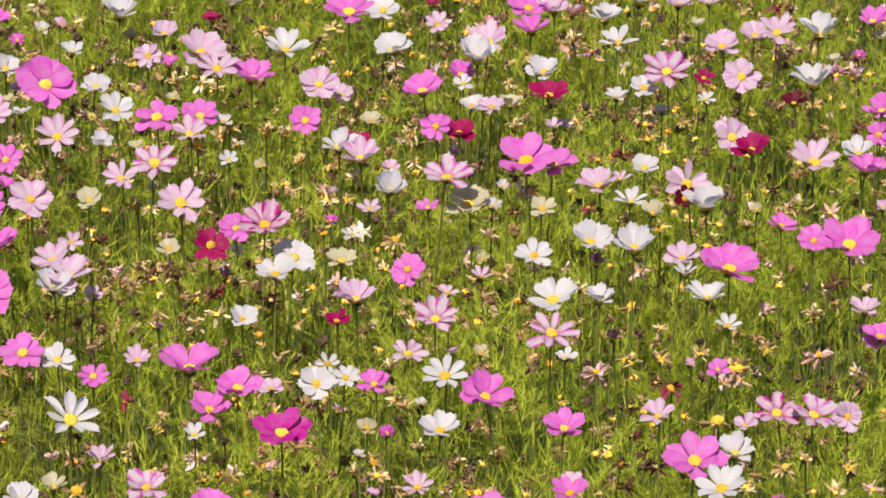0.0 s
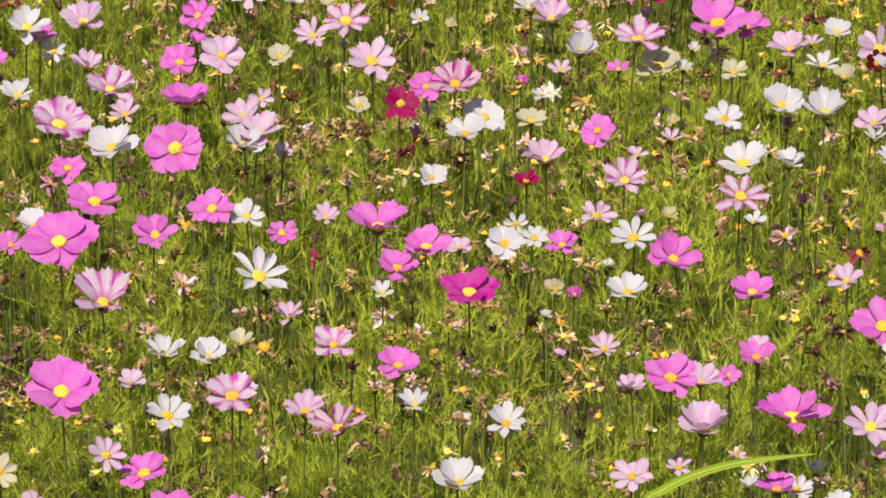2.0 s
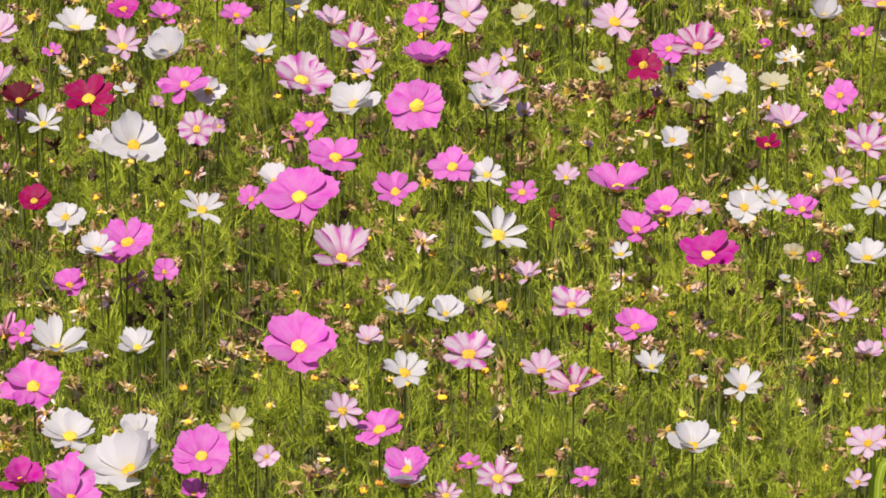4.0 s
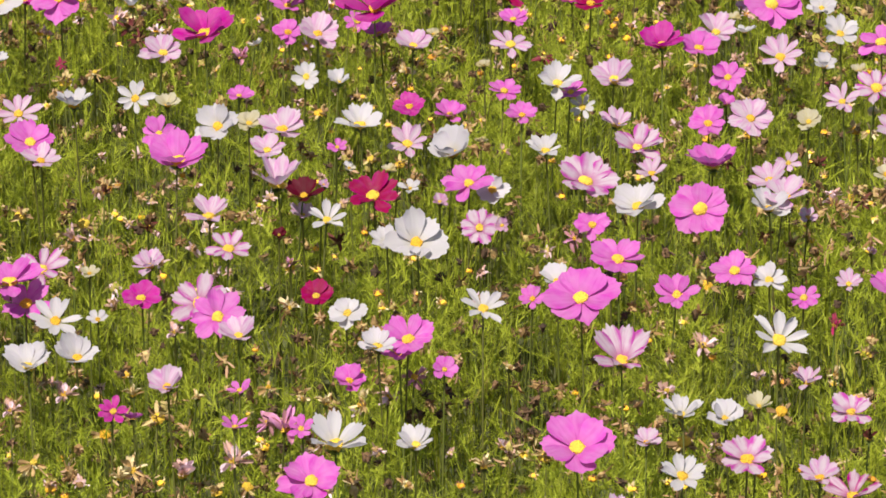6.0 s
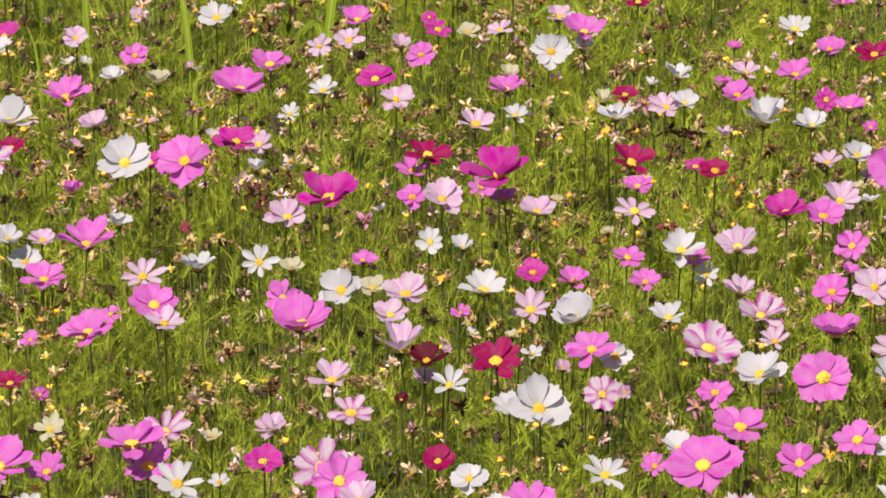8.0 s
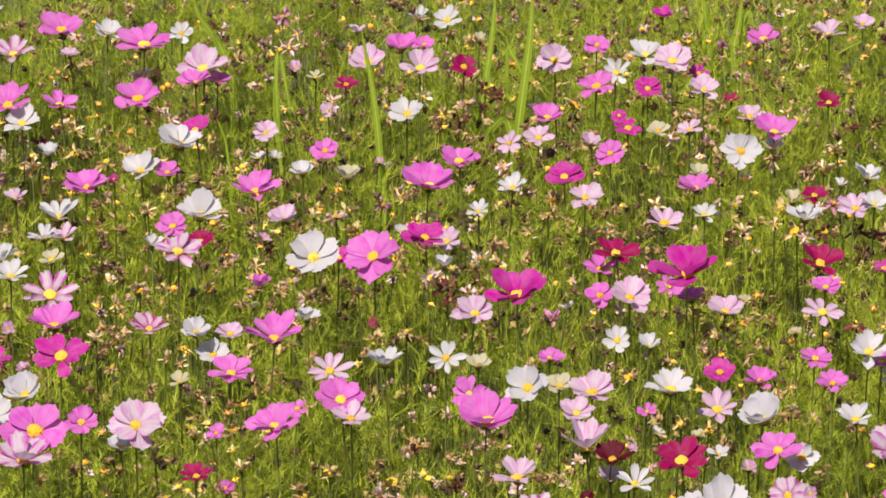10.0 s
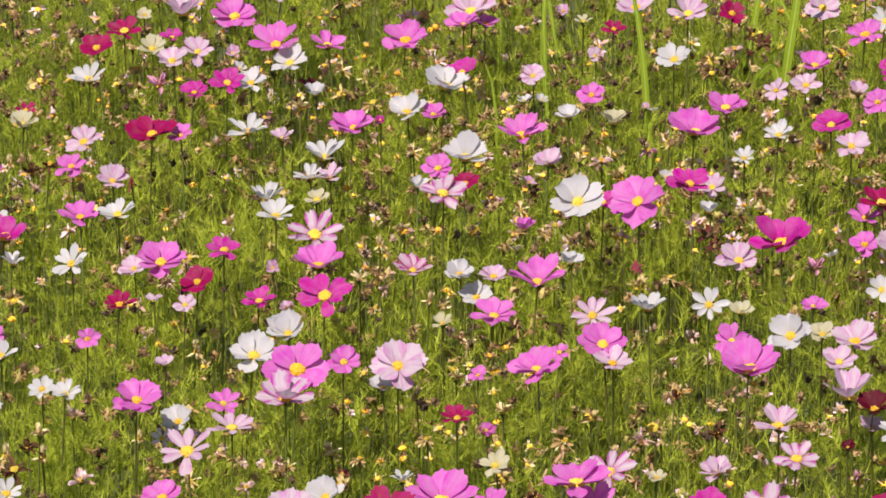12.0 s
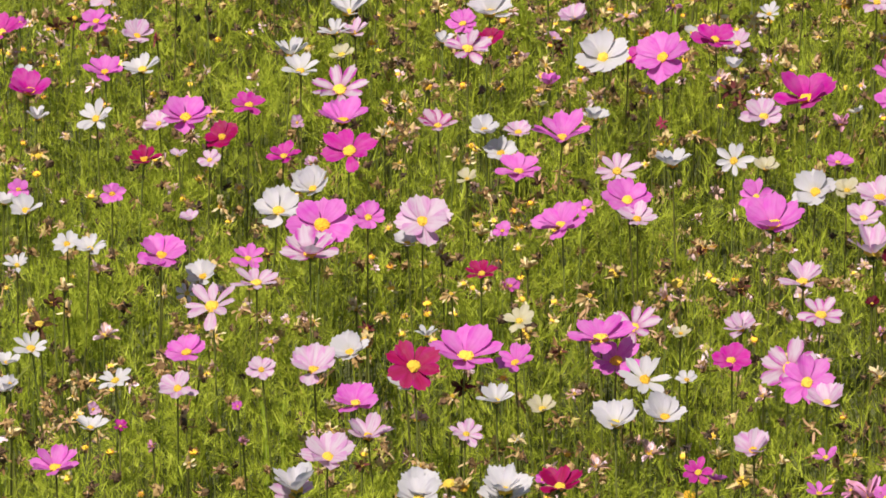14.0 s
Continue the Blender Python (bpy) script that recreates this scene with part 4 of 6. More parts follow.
bloom("magenta", -2.072, 7.629, 0.497, 53, 73, -15, 24)
bloom("magenta", -1.426, 7.437, 0.518, 61, 68, -12, 19)
bloom("magenta", -2.140, 7.384, 0.485, 17, 42, 25, 17)
bloom("magenta", -1.683, 6.999, 0.507, 40, 66, -9, 23)
bloom("magenta", -2.587, 7.692, 0.499, 38, 73, -4, 31)
bloom("magenta", -2.404, 7.419, 0.514, 54, 63, 1, 23)
bloom("magenta", -2.458, 7.414, 0.495, 44, 76, -7, 23)
bloom("magenta", -2.160, 6.641, 0.506, 47, 71, 17, 23)
bloom("magenta", -2.043, 6.438, 0.506, 47, 67, -9, 24)
bloom("magenta", -1.942, 6.422, 0.528, 74, 55, 2, 22)
bloom("magenta", -1.221, 5.461, 0.512, 39, 66, 17, 16)
bloom("magenta", -0.923, 5.032, 0.512, 45, 73, 11, 37)
bloom("magenta", -1.455, 8.483, 0.496, 38, 80, 27, 38)
bloom("magenta", -2.487, 6.614, 0.504, 65, 76, 20, 33)
bloom("picotee", -0.240, 6.446, 0.536, 64, 71, 5, 27)
bloom("picotee", 0.412, 5.828, 0.511, 57, 70, 14, 18)
bloom("picotee", -0.330, 5.303, 0.528, 63, 70, -36, 30, 0.73)
bloom("picotee", -1.871, 6.621, 0.507, 53, 74, 10, 22)
bloom("crimson", -0.357, 7.510, 0.491, 35, 91, 1, 34)
bloom("crimson", 0.390, 7.235, 0.488, 33, 57, 18, 18)
bloom("crimson", 0.155, 7.062, 0.516, 56, 73, 5, 30)
bloom("crimson", 0.023, 6.910, 0.510, 48, 72, 7, 28)
bloom("crimson", -0.128, 6.876, 0.503, 47, 85, -2, 32)
bloom("crimson", 0.439, 6.844, 0.506, 53, 72, -15, 33)
bloom("crimson", -0.312, 6.412, 0.521, 50, 51, 18, 15)
bloom("crimson", -0.137, 6.150, 0.511, 34, 74, -6, 29)
bloom("crimson", -1.035, 6.234, 0.512, 70, 63, 10, 21)
bloom("crimson", -1.060, 5.940, 0.483, 43, 63, 8, 22)
bloom("crimson", -1.269, 7.024, 0.534, 66, 72, 20, 21)
bloom("crimson", -0.971, 7.059, 0.527, 69, 68, 39, 29)
bloom("crimson", -0.845, 7.053, 0.525, 49, 72, 7, 23)
bloom("crimson", -1.036, 7.455, 0.509, 42, 66, -8, 17)
bloom("crimson", -1.896, 7.946, 0.496, 38, 68, 14, 19)
bloom("crimson", -1.725, 8.086, 0.498, 44, 49, 22, 25)
bloom("crimson", -1.092, 7.999, 0.499, 40, 65, 26, 30)
bloom("crimson", -1.259, 8.029, 0.484, 32, 79, 30, 26)
bloom("crimson", -1.913, 7.064, 0.498, 41, 66, -9, 22)
bloom("crimson", -1.658, 6.082, 0.497, 42, 77, -7, 26)
bloom("crimson", -2.663, 7.670, 0.510, 56, 67, 15, 17)
bloom("crimson", -2.440, 7.149, 0.505, 74, 77, -5, 26)
bloom("crimson", -2.154, 6.498, 0.505, 48, 62, -9, 19)
bloom("crimson", -2.228, 6.374, 0.505, 46, 73, 8, 31)
bloom("crimson", -2.680, 7.236, 0.500, 33, 69, 28, 17)
bloom("crimson", -2.684, 7.591, 0.502, 54, 61, -13, 22)
bloom("crimson", -1.614, 5.603, 0.552, 68, 50, 19, 7)
bloom("crimson", -1.348, 5.293, 0.546, 54, 82, 21, 29)
bloom("crimson", -0.677, 7.748, 0.505, 57, 68, -10, 26)
bloom("maroon", 0.513, 7.058, 0.506, 40, 80, -7, 29)
bloom("maroon", 0.334, 6.627, 0.512, 34, 47, 7, 27)
bloom("maroon", -1.122, 6.202, 0.519, 54, 76, 3, 31)
bloom("maroon", -1.140, 6.117, 0.496, 20, 70, -1, 33)
withered("white", 0.139, 5.373, 0.457, 28, 55, 1)
withered("white", -1.095, 5.941, 0.464, 33, 74, -4)
withered("white", -1.978, 6.714, 0.454, 32, 73, 15)
withered("cream", -1.005, 5.196, 0.450, 42, 74, -8)
withered("cream", -0.338, 5.285, 0.466, 20, 49, 5)
withered("cream", -1.524, 6.131, 0.462, 35, 68, 17)
withered("cream", -1.150, 5.613, 0.473, 19, 51, 17)
withered("cream", -2.119, 6.380, 0.445, 37, 42, 21)
withered("cream", -2.651, 7.079, 0.460, 34, 73, 12)
withered("cream", -2.091, 5.687, 0.452, 25, 47, 4)
withered("cream", -1.719, 5.594, 0.459, 24, 68, 9)
withered("cream", -1.857, 5.453, 0.456, 21, 42, 5)
withered("blush", -0.304, 5.840, 0.446, 32, 54, -5)
withered("blush", -0.560, 5.897, 0.463, 35, 52, 11)
withered("blush", -0.928, 5.703, 0.451, 27, 57, 34)
withered("blush", -1.074, 5.448, 0.463, 46, 68, 0)
withered("blush", -0.950, 5.354, 0.452, 25, 57, 26)
withered("blush", -1.432, 6.182, 0.449, 41, 67, -3)
withered("blush", -1.335, 5.634, 0.470, 21, 42, 2)
withered("blush", -1.452, 5.771, 0.469, 22, 49, 29)
withered("blush", -1.262, 7.803, 0.475, 35, 66, 5)
withered("blush", -2.469, 6.839, 0.446, 26, 61, -16)
withered("blush", -2.194, 6.073, 0.450, 35, 68, 5)
withered("blush", -2.118, 5.886, 0.434, 39, 86, 26)
withered("blush", -1.615, 5.622, 0.473, 32, 82, 19)
withered("pink", 0.210, 6.533, 0.450, 36, 85, -21)
withered("pink", -0.772, 6.287, 0.448, 32, 55, 2)
withered("pink", -1.127, 6.123, 0.457, 14, 42, 4)
withered("pink", -0.895, 5.697, 0.481, 32, 44, 8)
withered("pink", -1.060, 5.596, 0.452, 32, 54, -8)
withered("pink", -1.715, 7.430, 0.457, 27, 42, -2)
withered("pink", -2.355, 7.462, 0.448, 28, 49, -4)
withered("pink", -1.824, 5.564, 0.442, 22, 71, 2)
withered("pink", -1.917, 5.490, 0.457, 16, 42, -4)
withered("crimson", -0.303, 6.396, 0.454, 35, 80, -23)
withered("crimson", 0.291, 6.027, 0.466, 42, 57, -12)
withered("crimson", -2.322, 7.596, 0.464, 35, 80, -15)
withered("crimson", -2.457, 7.097, 0.440, 24, 42, -4)
withered("crimson", -1.775, 5.945, 0.458, 24, 54, -12)
bud(-0.645, 7.538, 0.422, 18)
bud(-0.474, 7.389, 0.460, 16)
bud(-0.353, 6.936, 0.484, 16)
bud(-0.312, 7.058, 0.467, 17)
bud(-0.260, 7.110, 0.447, 17)
bud(-0.230, 7.068, 0.457, 15)
bud(-0.134, 6.672, 0.494, 13)
bud(-0.155, 6.992, 0.432, 13)
bud(-0.204, 6.919, 0.466, 15)
bud(-0.576, 6.658, 0.475, 16)
bud(-0.429, 6.696, 0.476, 16)
bud(-0.165, 6.584, 0.478, 16)
bud(0.123, 6.775, 0.470, 16)
bud(0.255, 6.665, 0.465, 16)
bud(0.303, 6.676, 0.451, 16)
bud(0.320, 7.039, 0.442, 13)
bud(0.301, 7.050, 0.456, 18)
bud(-0.415, 6.481, 0.455, 17)
bud(-0.330, 6.330, 0.475, 15)
bud(-0.357, 5.911, 0.458, 16)
bud(-0.295, 5.788, 0.441, 14)
bud(-0.224, 5.799, 0.455, 14)
bud(-0.087, 5.821, 0.451, 14)
bud(-0.444, 5.692, 0.466, 16)
bud(0.254, 6.403, 0.438, 15)
bud(0.425, 6.232, 0.440, 16)
bud(0.241, 6.173, 0.446, 19)
bud(0.280, 6.118, 0.472, 16)
bud(0.379, 6.115, 0.460, 24)
bud(0.348, 5.979, 0.442, 20)
bud(0.500, 5.792, 0.455, 14)
bud(-0.584, 6.169, 0.438, 21)
bud(-0.714, 5.559, 0.445, 20)
bud(-0.550, 5.578, 0.467, 19)
bud(-0.066, 5.561, 0.467, 15)
bud(-0.202, 5.674, 0.421, 14)
bud(-1.192, 6.720, 0.453, 18)
bud(-1.098, 6.606, 0.429, 16)
bud(-1.049, 6.549, 0.444, 16)
bud(-1.133, 6.157, 0.435, 16)
bud(-0.705, 6.131, 0.436, 16)
bud(-0.700, 6.229, 0.420, 16)
bud(-1.090, 5.423, 0.433, 16)
bud(-0.351, 5.228, 0.458, 15)
bud(-1.191, 5.574, 0.459, 21)
bud(-1.054, 5.434, 0.438, 15)
bud(-0.980, 5.264, 0.449, 18)
bud(-1.695, 7.494, 0.451, 20)
bud(-1.730, 7.295, 0.453, 21)
bud(-1.576, 6.787, 0.457, 20)
bud(-1.523, 6.270, 0.446, 18)
bud(-1.434, 6.262, 0.442, 18)
bud(-2.274, 7.620, 0.448, 18)
bud(-2.176, 7.594, 0.462, 17)
bud(-1.682, 6.367, 0.461, 16)
bud(-2.585, 8.187, 0.458, 20)
bud(-2.432, 7.870, 0.445, 19)
bud(-2.280, 6.729, 0.473, 17)
bud(-2.238, 6.703, 0.467, 18)
bud(-2.441, 6.512, 0.447, 21)
bud(-1.581, 6.021, 0.445, 19)
bud(-1.717, 7.884, 0.474, 22)
bud(-1.623, 7.254, 0.487, 17)
bud(-1.059, 7.432, 0.455, 24)
bud(-1.096, 7.530, 0.458, 24)
bud(-1.444, 7.447, 0.476, 21)
bud(-1.519, 8.002, 0.468, 21)
bud(-1.945, 6.829, 0.494, 18)
bud(-1.423, 6.370, 0.455, 17)
bud(-2.764, 7.544, 0.452, 24)
bud(-1.758, 5.885, 0.464, 19)
bud(-1.393, 5.798, 0.439, 19)
bud(-1.510, 5.459, 0.462, 16)
bud(-1.544, 5.515, 0.440, 17)
bud(-1.263, 5.602, 0.421, 18)
bud(-0.061, 5.674, 0.452, 16)
bud(-1.879, 6.988, 0.450, 17)
bloom("blush", 0.416, 7.602, 0.489, 37, 89, -4, 36)
bloom("blush", 0.161, 7.025, 0.481, 26, 84, 8, 39)
bloom("blush", 0.182, 7.081, 0.461, 30, 80, -22, 40)
bloom("blush", 0.249, 6.754, 0.494, 30, 87, 5, 39)
bloom("blush", 0.607, 6.621, 0.500, 24, 76, -0, 30)
bloom("blush", 0.285, 5.320, 0.498, 19, 87, 16, 35)
bloom("blush", -1.018, 4.980, 0.513, 32, 83, 26, 27)
bloom("blush", -0.867, 7.339, 0.487, 28, 89, 25, 48)
bloom("blush", -2.421, 8.101, 0.472, 35, 84, 23, 36)
bloom("blush", -1.959, 8.299, 0.489, 31, 90, 10, 39)
bloom("blush", -2.474, 7.664, 0.490, 24, 76, 18, 46)
bloom("blush", -2.208, 6.462, 0.484, 26, 91, 20, 39)
bloom("blush", -2.035, 6.538, 0.463, 24, 80, 20, 33)
bloom("blush", -1.660, 5.251, 0.516, 52, 75, 21, 25)
bloom("blush", -0.594, 7.522, 0.482, 23, 80, 3, 41)
bloom("blush", 0.017, 6.929, 0.475, 21, 86, 2, 44)
bloom("blush", -0.376, 6.269, 0.458, 15, 85, 17, 40)
bloom("blush", 0.012, 6.128, 0.476, 19, 95, 9, 40)
bloom("blush", -0.084, 5.612, 0.495, 18, 89, 17, 34)
bloom("blush", 0.319, 6.129, 0.461, 15, 80, 5, 39)
bloom("blush", -1.828, 7.117, 0.490, 21, 83, 43, 41)
bloom("blush", -0.641, 7.239, 0.469, 20, 75, 13, 40)
bloom("blush", -1.107, 6.266, 0.514, 15, 81, 21, 41)
bloom("blush", -0.964, 6.356, 0.464, 23, 88, 6, 43)
bloom("blush", -2.035, 8.150, 0.461, 23, 75, 3, 47)
bloom("blush", -1.784, 7.703, 0.441, 17, 78, 15, 35)
bloom("blush", -1.575, 7.919, 0.486, 17, 95, 8, 35)
bloom("blush", -0.992, 8.249, 0.506, 38, 76, -19, 40)
bloom("magenta", -2.622, 6.857, 0.508, 62, 72, -8, 33)
bloom("magenta", -1.979, 5.547, 0.454, 18, 81, 12, 37)
bloom("pink", -0.621, 6.801, 0.468, 29, 72, 1, 43)
bloom("pink", 0.636, 7.416, 0.465, 21, 84, -3, 40)
bloom("pink", 0.635, 6.987, 0.518, 49, 76, -15, 31)
bloom("pink", 0.560, 6.082, 0.515, 45, 75, 6, 27)
bloom("pink", -0.842, 4.885, 0.562, 59, 56, 44, 20)
bloom("pink", -0.728, 5.012, 0.514, 32, 76, -6, 36)
bloom("pink", -1.779, 6.900, 0.488, 35, 91, 1, 46)
bloom("pink", -0.910, 7.680, 0.465, 29, 89, 12, 40)
bloom("pink", -1.632, 6.132, 0.465, 23, 76, 15, 42)
bloom("pink", -1.201, 5.477, 0.498, 22, 91, 20, 47)
bloom("pink", -0.418, 7.401, 0.453, 31, 76, 1, 48)
bloom("pink", -0.156, 6.651, 0.471, 19, 81, 8, 39)
bloom("pink", 0.409, 5.699, 0.451, 17, 91, 21, 44)
bloom("pink", -0.902, 7.751, 0.506, 24, 87, 19, 33)
bloom("crimson", -0.017, 7.683, 0.463, 27, 85, -21, 42)
bloom("white", -0.328, 7.592, 0.491, 44, 91, -8, 38)
bloom("white", -0.322, 7.048, 0.482, 25, 81, 2, 39)
bloom("white", 0.327, 7.204, 0.445, 22, 84, -27, 43)
bloom("white", 0.068, 6.587, 0.514, 23, 82, 1, 44)
bloom("white", 0.139, 5.333, 0.451, 26, 86, -28, 37)
bloom("white", 0.214, 5.308, 0.482, 26, 85, 18, 47)
bloom("white", -1.524, 7.009, 0.502, 32, 90, 7, 47)
bloom("white", -1.341, 7.027, 0.445, 22, 95, 21, 42)
bloom("white", -1.985, 7.052, 0.490, 31, 79, 21, 44)
bloom("white", -1.897, 8.508, 0.460, 40, 84, 23, 41)
bloom("white", -1.025, 7.677, 0.459, 27, 90, 3, 37)
bloom("white", -2.388, 6.238, 0.471, 33, 88, -6, 42)
bloom("white", -2.178, 5.679, 0.468, 30, 82, 26, 41)
bloom("white", -2.137, 5.563, 0.479, 37, 89, 3, 39)
bloom("white", -1.674, 5.873, 0.485, 28, 92, 8, 42)
bloom("white", -1.515, 5.279, 0.517, 56, 68, 15, 34)
bloom("white", -1.424, 5.334, 0.509, 61, 75, 14, 34)
bloom("white", -2.432, 7.570, 0.493, 24, 80, 22, 43)
bloom("white", -0.619, 7.058, 0.490, 30, 94, 10, 40)
bloom("white", -0.282, 6.563, 0.457, 19, 78, -9, 41)
bloom("white", 0.084, 6.782, 0.475, 19, 75, 18, 42)
bloom("white", -0.028, 6.039, 0.441, 17, 85, -20, 38)
bloom("white", -0.103, 5.776, 0.479, 15, 77, -9, 34)
bloom("white", -1.658, 7.309, 0.454, 23, 78, 29, 43)
bloom("white", -0.621, 7.527, 0.473, 23, 76, -2, 44)
bloom("white", -1.107, 6.467, 0.465, 19, 83, 6, 41)
bloom("white", -1.957, 7.585, 0.472, 27, 88, -6, 35)
bloom("white", -1.904, 7.487, 0.505, 22, 84, 30, 43)
bloom("white", -1.753, 7.630, 0.458, 18, 93, 5, 38)
bloom("cream", -0.486, 7.565, 0.449, 23, 74, -3, 36)
bloom("cream", -0.398, 7.113, 0.496, 22, 76, 12, 37)
bloom("cream", 0.675, 7.484, 0.471, 26, 89, -17, 40)
bloom("cream", 0.593, 7.352, 0.476, 26, 85, -22, 39)
bloom("cream", 0.099, 7.144, 0.474, 35, 89, -1, 44)
bloom("cream", -1.078, 7.513, 0.477, 34, 90, -9, 47)
bloom("cream", -1.740, 8.289, 0.488, 29, 81, -10, 44)
bloom("cream", -1.952, 7.959, 0.502, 30, 79, 2, 26)
bloom("cream", -0.646, 7.176, 0.471, 25, 83, -3, 33)
bloom("cream", -0.440, 6.892, 0.495, 24, 89, 17, 44)
bloom("cream", 0.394, 7.499, 0.487, 26, 90, -15, 41)
bloom("cream", -0.410, 6.784, 0.471, 21, 75, 2, 36)
bloom("cream", -0.094, 5.847, 0.485, 25, 75, -8, 47)
bloom("cream", -1.777, 6.842, 0.475, 22, 91, -10, 49)
bloom("cream", -1.081, 7.061, 0.464, 20, 75, 22, 39)
bloom("cream", -0.976, 6.862, 0.487, 21, 81, -14, 35)
bloom("cream", -1.040, 6.394, 0.491, 21, 87, 9, 38)
bloom("cream", -0.934, 6.542, 0.486, 20, 97, 16, 33)
withered("maroon", -0.915, 6.238, 0.470, 22, 80, 37)
withered("maroon", -2.555, 7.000, 0.494, 38, 67, 12)
withered("maroon", -1.682, 8.057, 0.471, 36, 67, -22)
withered("maroon", -1.673, 7.980, 0.460, 28, 71, 36)
withered("maroon", -0.998, 7.308, 0.498, 40, 67, 11)
withered("maroon", -1.419, 6.334, 0.460, 23, 78, 20)
withered("maroon", -1.325, 6.167, 0.476, 36, 76, 16)
withered("maroon", -2.360, 6.975, 0.445, 26, 69, -0)
withered("maroon", -2.187, 5.879, 0.474, 40, 78, 51)
withered("maroon", -1.984, 6.172, 0.461, 20, 73, 10)
withered("maroon", -2.168, 5.777, 0.485, 40, 80, 26)
withered("maroon", -1.642, 5.471, 0.468, 25, 76, -2)
withered("maroon", -1.511, 5.926, 0.459, 26, 79, -0)
withered("maroon", -1.578, 5.701, 0.488, 38, 69, 16)
withered("maroon", -0.330, 5.586, 0.481, 31, 72, 4)
withered("maroon", 0.239, 6.014, 0.446, 27, 79, -18)
withered("maroon", 0.218, 5.760, 0.473, 24, 81, 3)
withered("maroon", 0.066, 5.821, 0.453, 18, 66, 41)
withered("maroon", -2.408, 8.033, 0.454, 23, 81, 38)
withered("maroon", -2.600, 7.042, 0.462, 44, 88, 36)
withered("blush", -0.168, 6.826, 0.442, 48, 76, 1)
withered("blush", 0.200, 7.542, 0.490, 44, 74, -31)
withered("blush", 0.621, 7.301, 0.466, 43, 68, -15)
withered("blush", 0.504, 6.825, 0.435, 29, 81, -21)
withered("blush", -0.438, 6.438, 0.457, 43, 74, -4)
withered("blush", -0.135, 6.046, 0.428, 25, 67, 20)
withered("blush", 0.426, 6.306, 0.466, 27, 76, 3)
withered("blush", 0.486, 6.129, 0.472, 44, 78, -12)
withered("blush", 0.197, 6.089, 0.464, 48, 73, 31)
withered("blush", 0.362, 6.109, 0.441, 34, 75, 13)
withered("blush", 0.346, 5.577, 0.461, 41, 70, -28)
withered("blush", -0.304, 5.592, 0.455, 27, 70, 20)
withered("blush", -0.617, 5.240, 0.439, 32, 73, 14)
withered("blush", -1.106, 5.309, 0.502, 43, 65, -12)
withered("blush", -0.763, 5.528, 0.468, 24, 74, 25)
withered("blush", -0.271, 5.575, 0.445, 28, 68, -5)
withered("blush", -1.760, 7.303, 0.474, 40, 73, 20)
withered("blush", -1.310, 5.589, 0.476, 35, 71, 4)
withered("blush", -1.371, 5.562, 0.463, 28, 67, -2)
withered("blush", -1.732, 7.918, 0.450, 36, 66, -2)
withered("blush", -1.694, 7.966, 0.472, 36, 82, 31)
withered("blush", -1.951, 6.854, 0.481, 35, 75, 24)
withered("blush", -1.758, 7.003, 0.464, 32, 72, 19)
withered("blush", -1.730, 6.978, 0.447, 32, 74, 15)
withered("blush", -1.882, 5.864, 0.459, 29, 65, 16)
withered("blush", -1.221, 5.826, 0.470, 27, 64, -14)
withered("blush", -0.589, 5.746, 0.462, 26, 65, 3)
withered("blush", -0.185, 5.594, 0.473, 22, 75, -13)
withered("blush", -2.614, 8.071, 0.471, 35, 66, 22)
withered("blush", -2.737, 8.061, 0.450, 39, 69, 22)
withered("blush", -1.874, 7.111, 0.454, 28, 68, 6)
withered("blush", -1.643, 6.952, 0.472, 28, 68, 17)
withered("blush", -1.107, 5.313, 0.505, 34, 69, 32)
withered("pink", 0.231, 7.540, 0.432, 32, 76, -12)
withered("pink", -0.295, 6.443, 0.463, 32, 79, 15)
withered("pink", 0.223, 6.226, 0.458, 30, 74, -4)
withered("pink", 0.241, 5.607, 0.460, 27, 73, -2)
withered("pink", -1.019, 5.489, 0.489, 57, 79, 25)
withered("pink", -1.326, 6.830, 0.492, 34, 72, 33)
withered("pink", -2.124, 8.418, 0.474, 36, 69, 28)
withered("pink", -1.342, 8.439, 0.458, 35, 67, 9)
withered("pink", -1.009, 8.335, 0.452, 45, 72, 17)
withered("pink", -1.030, 7.627, 0.444, 34, 69, 32)
withered("pink", -2.572, 7.575, 0.451, 43, 69, 14)
withered("crimson", 0.203, 6.692, 0.474, 27, 78, -11)
withered("crimson", -0.399, 5.934, 0.485, 33, 72, 26)
withered("white", 0.307, 7.206, 0.437, 35, 64, -22)
withered("white", -0.425, 5.383, 0.460, 24, 73, -16)
withered("white", -1.479, 5.591, 0.473, 28, 59, 33)
withered("white", -2.801, 7.818, 0.451, 44, 64, 43)
withered("cream", -0.185, 7.532, 0.438, 28, 75, 15)
withered("cream", -0.278, 7.480, 0.488, 35, 72, -16)
withered("cream", -0.401, 7.276, 0.465, 39, 68, -11)
withered("cream", -0.065, 6.587, 0.466, 39, 62, 16)
withered("cream", 0.199, 7.402, 0.492, 35, 73, 6)
withered("cream", 0.105, 7.027, 0.478, 33, 70, 7)
withered("cream", 0.359, 7.108, 0.462, 27, 71, 7)
withered("cream", 0.418, 6.583, 0.488, 28, 77, 28)
withered("cream", -0.047, 6.348, 0.460, 32, 76, -5)
withered("cream", -0.068, 6.058, 0.481, 30, 83, -3)
withered("cream", 0.184, 6.413, 0.458, 26, 64, 13)
withered("cream", 0.487, 6.245, 0.482, 34, 70, -13)
withered("cream", 0.416, 5.717, 0.486, 34, 72, -1)
